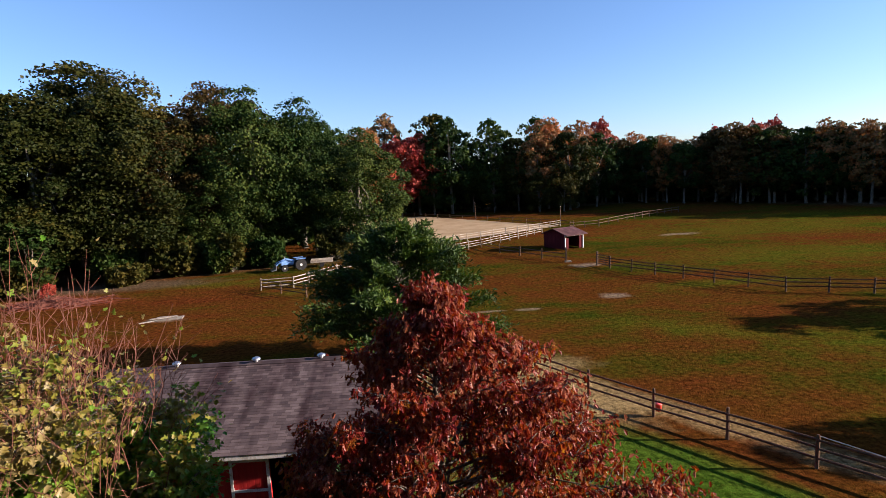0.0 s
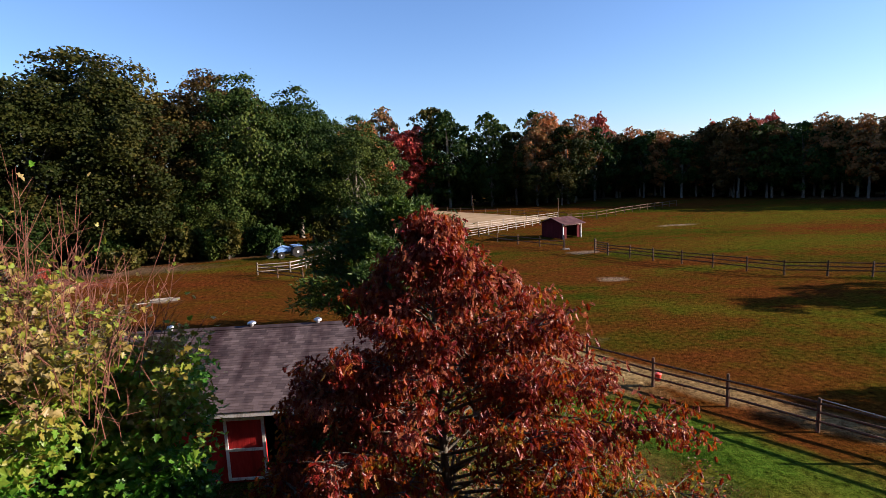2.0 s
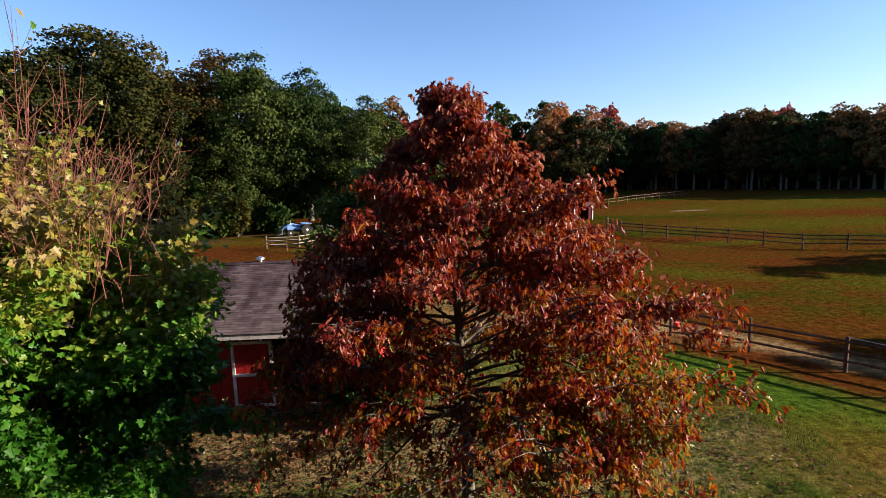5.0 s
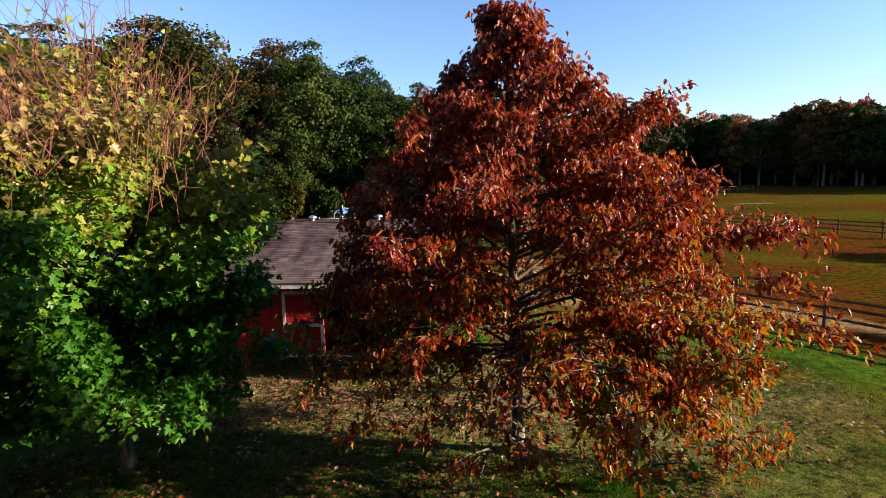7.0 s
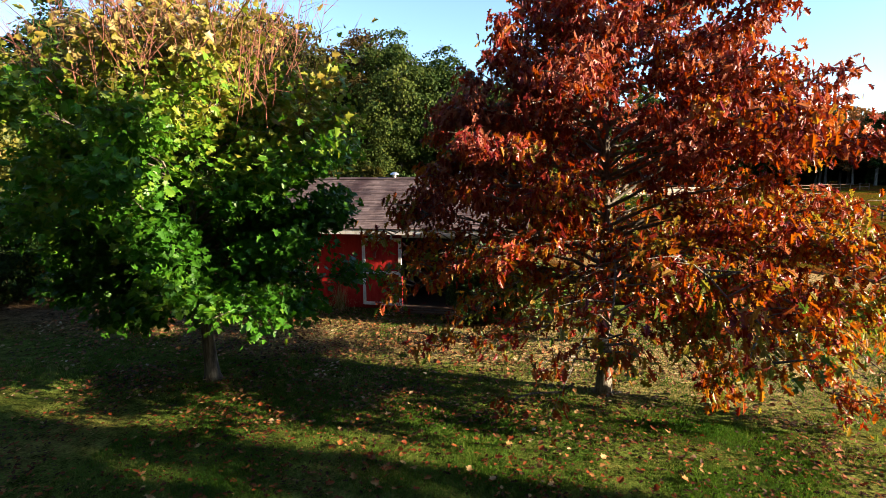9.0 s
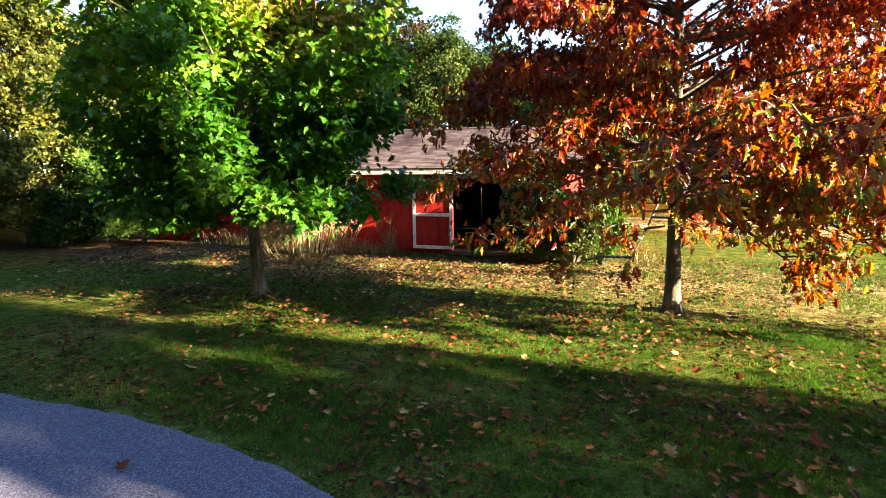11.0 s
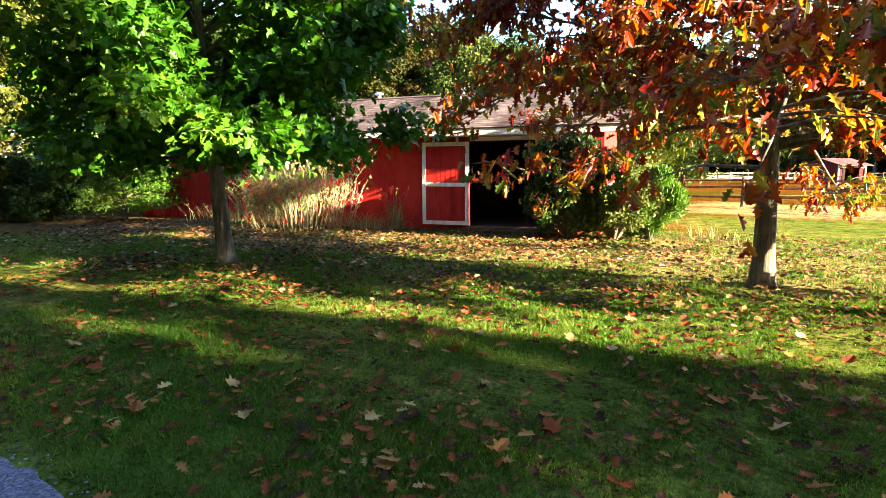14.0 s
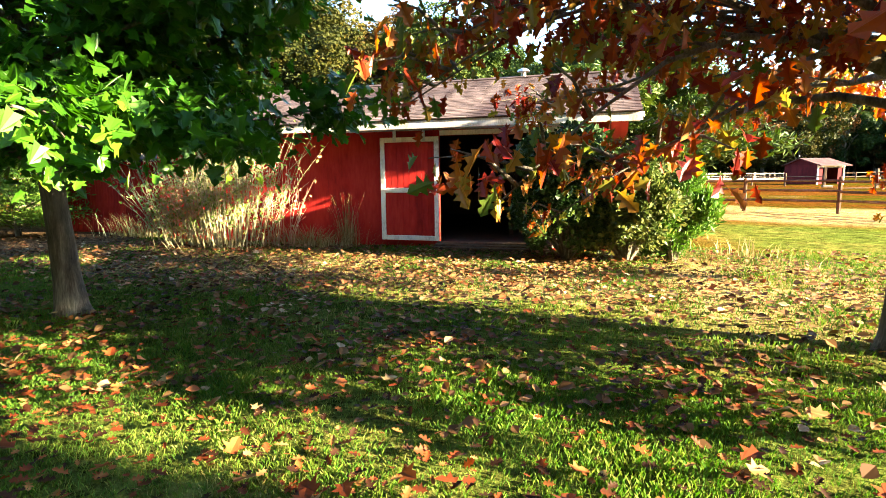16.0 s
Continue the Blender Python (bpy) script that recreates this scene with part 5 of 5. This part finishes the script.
def cane_clump(name, x, y, rx, ry, h, n, label, seed, fan=0.5, leaves=8, mat=CANE, leaf=CANE_LEAF):
    """Stiff canes that fan out from one root, forked above, with small yellowing leaves."""
    g = np.random.default_rng(seed)
    t = empty(name, pose(x, y, 0), label, "shrub")
    canes, P, D = [], [], []
    for k in range(n):
        b = np.array([g.normal() * rx * 0.45, g.normal() * ry * 0.45, -0.03])
        d = unit(np.array([b[0] * fan + 0.13 * g.normal(), b[1] * fan - 0.05 + 0.13 * g.normal(), 1.0]))
        ln = h * g.uniform(0.6, 1.1)
        bend = g.normal(size=3) * np.array([0.10, 0.10, 0.0])
        pts = [b + d * ln * s + bend * ln * s * s + np.array([0, 0, -0.06 * ln * s * s]) for s in (0, 0.35, 0.7, 1.0)]
        canes.append([(tuple(p), r) for p, r in zip(pts, (0.008, 0.007, 0.005, 0.002))])
        for j in range(2):
            q = pts[1] + (pts[2] - pts[1]) * g.uniform(0, 1)
            e = q + unit(d + 0.45 * g.normal(size=3)) * ln * g.uniform(0.2, 0.4)
            canes.append([(tuple(q), 0.005), (tuple(e), 0.002)])
        u = g.uniform(0.25, 1.0, leaves)
        for s in u:
            i = 0 if s < 0.35 else (1 if s < 0.7 else 2)
            lo, hi = (0, 0.35, 0.7, 1.0)[i], (0, 0.35, 0.7, 1.0)[i + 1]
            P.append(pts[i] + (pts[i + 1] - pts[i]) * ((s - lo) / (hi - lo)) + 0.05 * g.normal(size=3))
            D.append(unit(d * 0.4 + g.normal(size=3)))
    part("cane_tangle", poly_mesh("cane_tangle", *tubes(canes, 4)), mat, t)
    P, D = np.array(P), np.array(D)
    part("foliage", poly_mesh("foliage", *leaf_cloud(P, D, unit(g.normal(size=P.shape)), g.uniform(0.05, 0.11, len(P)), PLAIN_HALF, 0.1, 0.2)), leaf, t)
    return t


cane_clump("cane_shrub", -9.75, 14.9, 1.1, 0.7, 3.0, 150, "tall pale dry canes with yellowing leaves by the barn", 1, 0.36, 15)
cane_clump("cane_shrub", -10.9, 15.0, 0.8, 0.5, 1.7, 60, "low pale canes with yellowing leaves by the barn", 2, 0.5, 18)
cane_clump("bramble", -8.75, 15.3, 0.5, 0.25, 2.0, 26, "bare pinkish bramble canes with a few dry leaves", 31, 0.8, 6, PINK_CANE, STRAW)
reeds("dry_weeds", -8.0, 15.5, 1.2, 0.3, 0.6, 500, "tangled dry weeds along the barn's foot", 3, 0.9)
reeds("dry_weeds", -7.25, 15.75, 0.22, 0.12, 1.15, 110, "tall dry weed stalks beside the sliding door", 4, 0.25)
reeds("dry_weeds", -13.0, 16.2, 1.4, 0.3, 0.7, 300, "dry weeds along the wing's foot", 5, 0.6)
reeds("dry_weeds", 0.4, 15.9, 0.8, 0.9, 0.36, 70, "dry straw weeds beside the green bush", 6, 0.6)
# ---- lawn ----
g = np.random.default_rng(77)


def blades(n, x0, x1, y0, y1, hmin, hmax, width, name, label):
    P = np.c_[g.uniform(x0, x1, n), g.uniform(y0, y1, n), np.zeros(n)]
    tuft = np.array([noise.noise((px * 0.9, py * 0.9, 4)) for px, py in P[:, :2]])
    edge = np.array([drive_edge(px) for px in P[:, 0]])
    ok = (P[:, 1] > edge + g.uniform(0, 0.12, n)) & (g.uniform(size=n) < 0.62 + 0.8 * tuft) & ~((P[:, 1] > 16) & (P[:, 0] < -1.6))
    P, tuft = P[ok], tuft[ok]
    m = len(P)
    a = g.uniform(0, 6.283, m)
    d = np.c_[np.cos(a), np.sin(a), np.zeros(m)]
    H = g.uniform(hmin, hmax, m) * (1 + 0.6 * tuft)
    side = np.cross(d, np.array([0, 0, 1.0])) * width
    mid = P + d * (H * 0.12)[:, None] + np.array([0, 0, 1]) * (H * 0.6)[:, None]
    tip = P + d * (H * 0.48)[:, None] + np.array([0, 0, 1]) * (H * 0.98)[:, None]
    V = np.stack([P - side, P + side, tip, mid - side * 0.7], 1).reshape(-1, 3)
    F = np.arange(m)[:, None] * 4 + np.arange(4)
    tagged(part(name, poly_mesh(name, V, F), GRASS), label, "grass", kind="stuff")


blades(330000, -7.5, 3.5, 2.6, 9.5, 0.02, 0.055, 0.0012, "lawn_grass", "short green lawn grass in the foreground")
blades(140000, -13, 10, 8.5, 17, 0.025, 0.065, 0.0042, "lawn_grass", "lawn grass before the barn")


def litter(P, smin, smax, half, seed):
    q = np.random.default_rng(seed)
    m = len(P)
    a = q.uniform(0, 6.283, m)
    D = np.c_[np.cos(a), np.sin(a), q.normal(size=m) * 0.22]
    N = unit(np.c_[q.normal(size=(m, 2)) * 0.35, np.ones(m)])
    return leaf_cloud(P, D, N, q.uniform(smin, smax, m), half, 0.35, -0.12)


def scatter(n, x0, x1, y0, y1, thick):
    P = np.c_[g.uniform(x0, x1, n), g.uniform(y0, y1, n), g.uniform(0.03, 0.07, n)]
    w = np.array([thick(px, py) + 0.45 * noise.noise((px * 0.7, py * 0.7, 9)) for px, py in P[:, :2]])
    edge = np.array([drive_edge(px) for px in P[:, 0]])
    keep = (g.uniform(size=n) < w) & (P[:, 1] > edge + 0.05) & ~((P[:, 1] > 15.9) & (P[:, 0] < -1.7))
    return P[keep]


near_barn = lambda px, py: 0.16 + 0.95 * math.exp(-((py - 12.8) / 2.2) ** 2 - ((px + 6.5) / 7.0) ** 2)
P = scatter(34000, -16, 9, 8.0, 16.5, near_barn)
tagged(part("leaf_litter", poly_mesh("leaf_litter", *litter(P, 0.05, 0.11, CURL_HALF, 5)), LITTER), "brown and tan fallen leaves strewn over the lawn", "leaf litter", kind="stuff")
P = scatter(36000, -10, 5, 3.0, 10.0, lambda px, py: 0.30)
tagged(part("leaf_litter", poly_mesh("leaf_litter", *litter(P, 0.04, 0.10, OAK_HALF, 6)), LITTER_RED), "russet oak leaves fallen on the grass", "leaf litter", kind="stuff")
shapes = []
for i in range(6):
    V, F = litter(np.zeros((1, 3)), 0.085, 0.135, MAPLE_HALF if i % 2 else OAK_HALF, 40 + i)
    me = poly_mesh("fallen_leaf", V, F)
    me.materials.append(LITTER_RED)
    shapes.append(me)
for i in range(290):
    lx, ly = rnd.uniform(-6.5, 1.5), rnd.uniform(4.7, 9.6)
    ob = new("fallen_leaf", shapes[i % 6])
    ob.matrix_basis = pose(lx, ly, rnd.uniform(0.04, 0.075), rnd.uniform(-20, 20), rnd.uniform(-20, 20), rnd.uniform(0, 360))
    tagged(ob, "dry curled autumn leaf lying on the grass", "leaf", "fallen leaves on the lawn")
for x, y in ((-3.9, 2.9), (-3.3, 3.1), (-4.6, 3.6)):
    ob = new("fallen_leaf", shapes[1])
    ob.matrix_basis = pose(x, y, 0.03, 8, -6, rnd.uniform(0, 360))
    tagged(ob, "dry autumn leaf lying on the gravel", "leaf", "fallen leaves on the drive")

g = np.random.default_rng(5)
n = 2500
P = np.c_[g.uniform(-8, 0.5, n), np.zeros(n), np.zeros(n)]
P[:, 1] = np.array([drive_edge(px) for px in P[:, 0]]) - g.uniform(0, 1, n) ** 1.6 * 3.2 + 0.06
P[:, 2] = 0.014
r = g.uniform(0.004, 0.011, n)
octa = np.array([(1, 0, 0), (0, 1, 0), (-1, 0, 0), (0, -1, 0), (0, 0, 0.8), (0, 0, -0.4)])
tri = np.array([(0, 1, 4), (1, 2, 4), (2, 3, 4), (3, 0, 4), (1, 0, 5), (2, 1, 5), (3, 2, 5), (0, 3, 5)])
V = P[:, None] + octa[None] * r[:, None, None] * g.uniform(0.7, 1.3, (n, 6, 1))
GRAVEL = leafy("loose_gravel", [(0.0, (0.05, 0.05, 0.065)), (0.5, (0.11, 0.11, 0.13)), (1.0, (0.24, 0.24, 0.26))], 1.0, 0.9, 0.85, 0.0)
tagged(part("gravel", poly_mesh("gravel", V.reshape(-1, 3), (np.arange(n)[:, None, None] * 6 + tri[None]).reshape(-1, 3)), GRAVEL), "loose grey stones along the drive's edge", "gravel", kind="stuff")

# ---- roof shingles, course by course ----
EXPO, SWIDE = 0.142, 0.30
bm = box(bmesh.new(), 0.003, SWIDE - 0.003, 0, EXPO + 0.03, 0, 0.018)
sh_mesh = bpy.data.meshes.new("shingle")
bm.to_mesh(sh_mesh)
bm.free()
sh_mesh.materials.append(SHINGLE)
courses = int(LEN / EXPO)
base = np.array([v.co for v in sh_mesh.vertices])
quads = np.array([list(p.vertices) for p in sh_mesh.polygons])
V, F, k = [], [], 0
count = 0
for c in range(courses):
    off = -rnd.choice((0.0, 0.1, 0.2))
    x = off
    while x < WIDE:
        a, e = max(x, 0.0), min(x + SWIDE, WIDE)
        if e - a > 0.05:
            m = pose(a, c * EXPO - 0.02, 0.006 + rnd.uniform(0, 0.004), -3.2 + rnd.uniform(-0.3, 0.3)) @ Matrix.Diagonal(((e - a) / SWIDE, 1, 1, 1))
            if 4.0 < x < 9.2 and 3 < c < 21 and count < 300:
                part("shingle", sh_mesh, None, roof, m=m)
                count += 1
            else:
                M = np.array(m)
                V.append(base @ M[:3, :3].T + M[:3, 3])
                F.append(quads + k)
                k += 8
        x += SWIDE
rest = part("shingles", poly_mesh("shingles", np.concatenate(V), np.concatenate(F)), SHINGLE, roof)
rest["kind"] = "stuff"
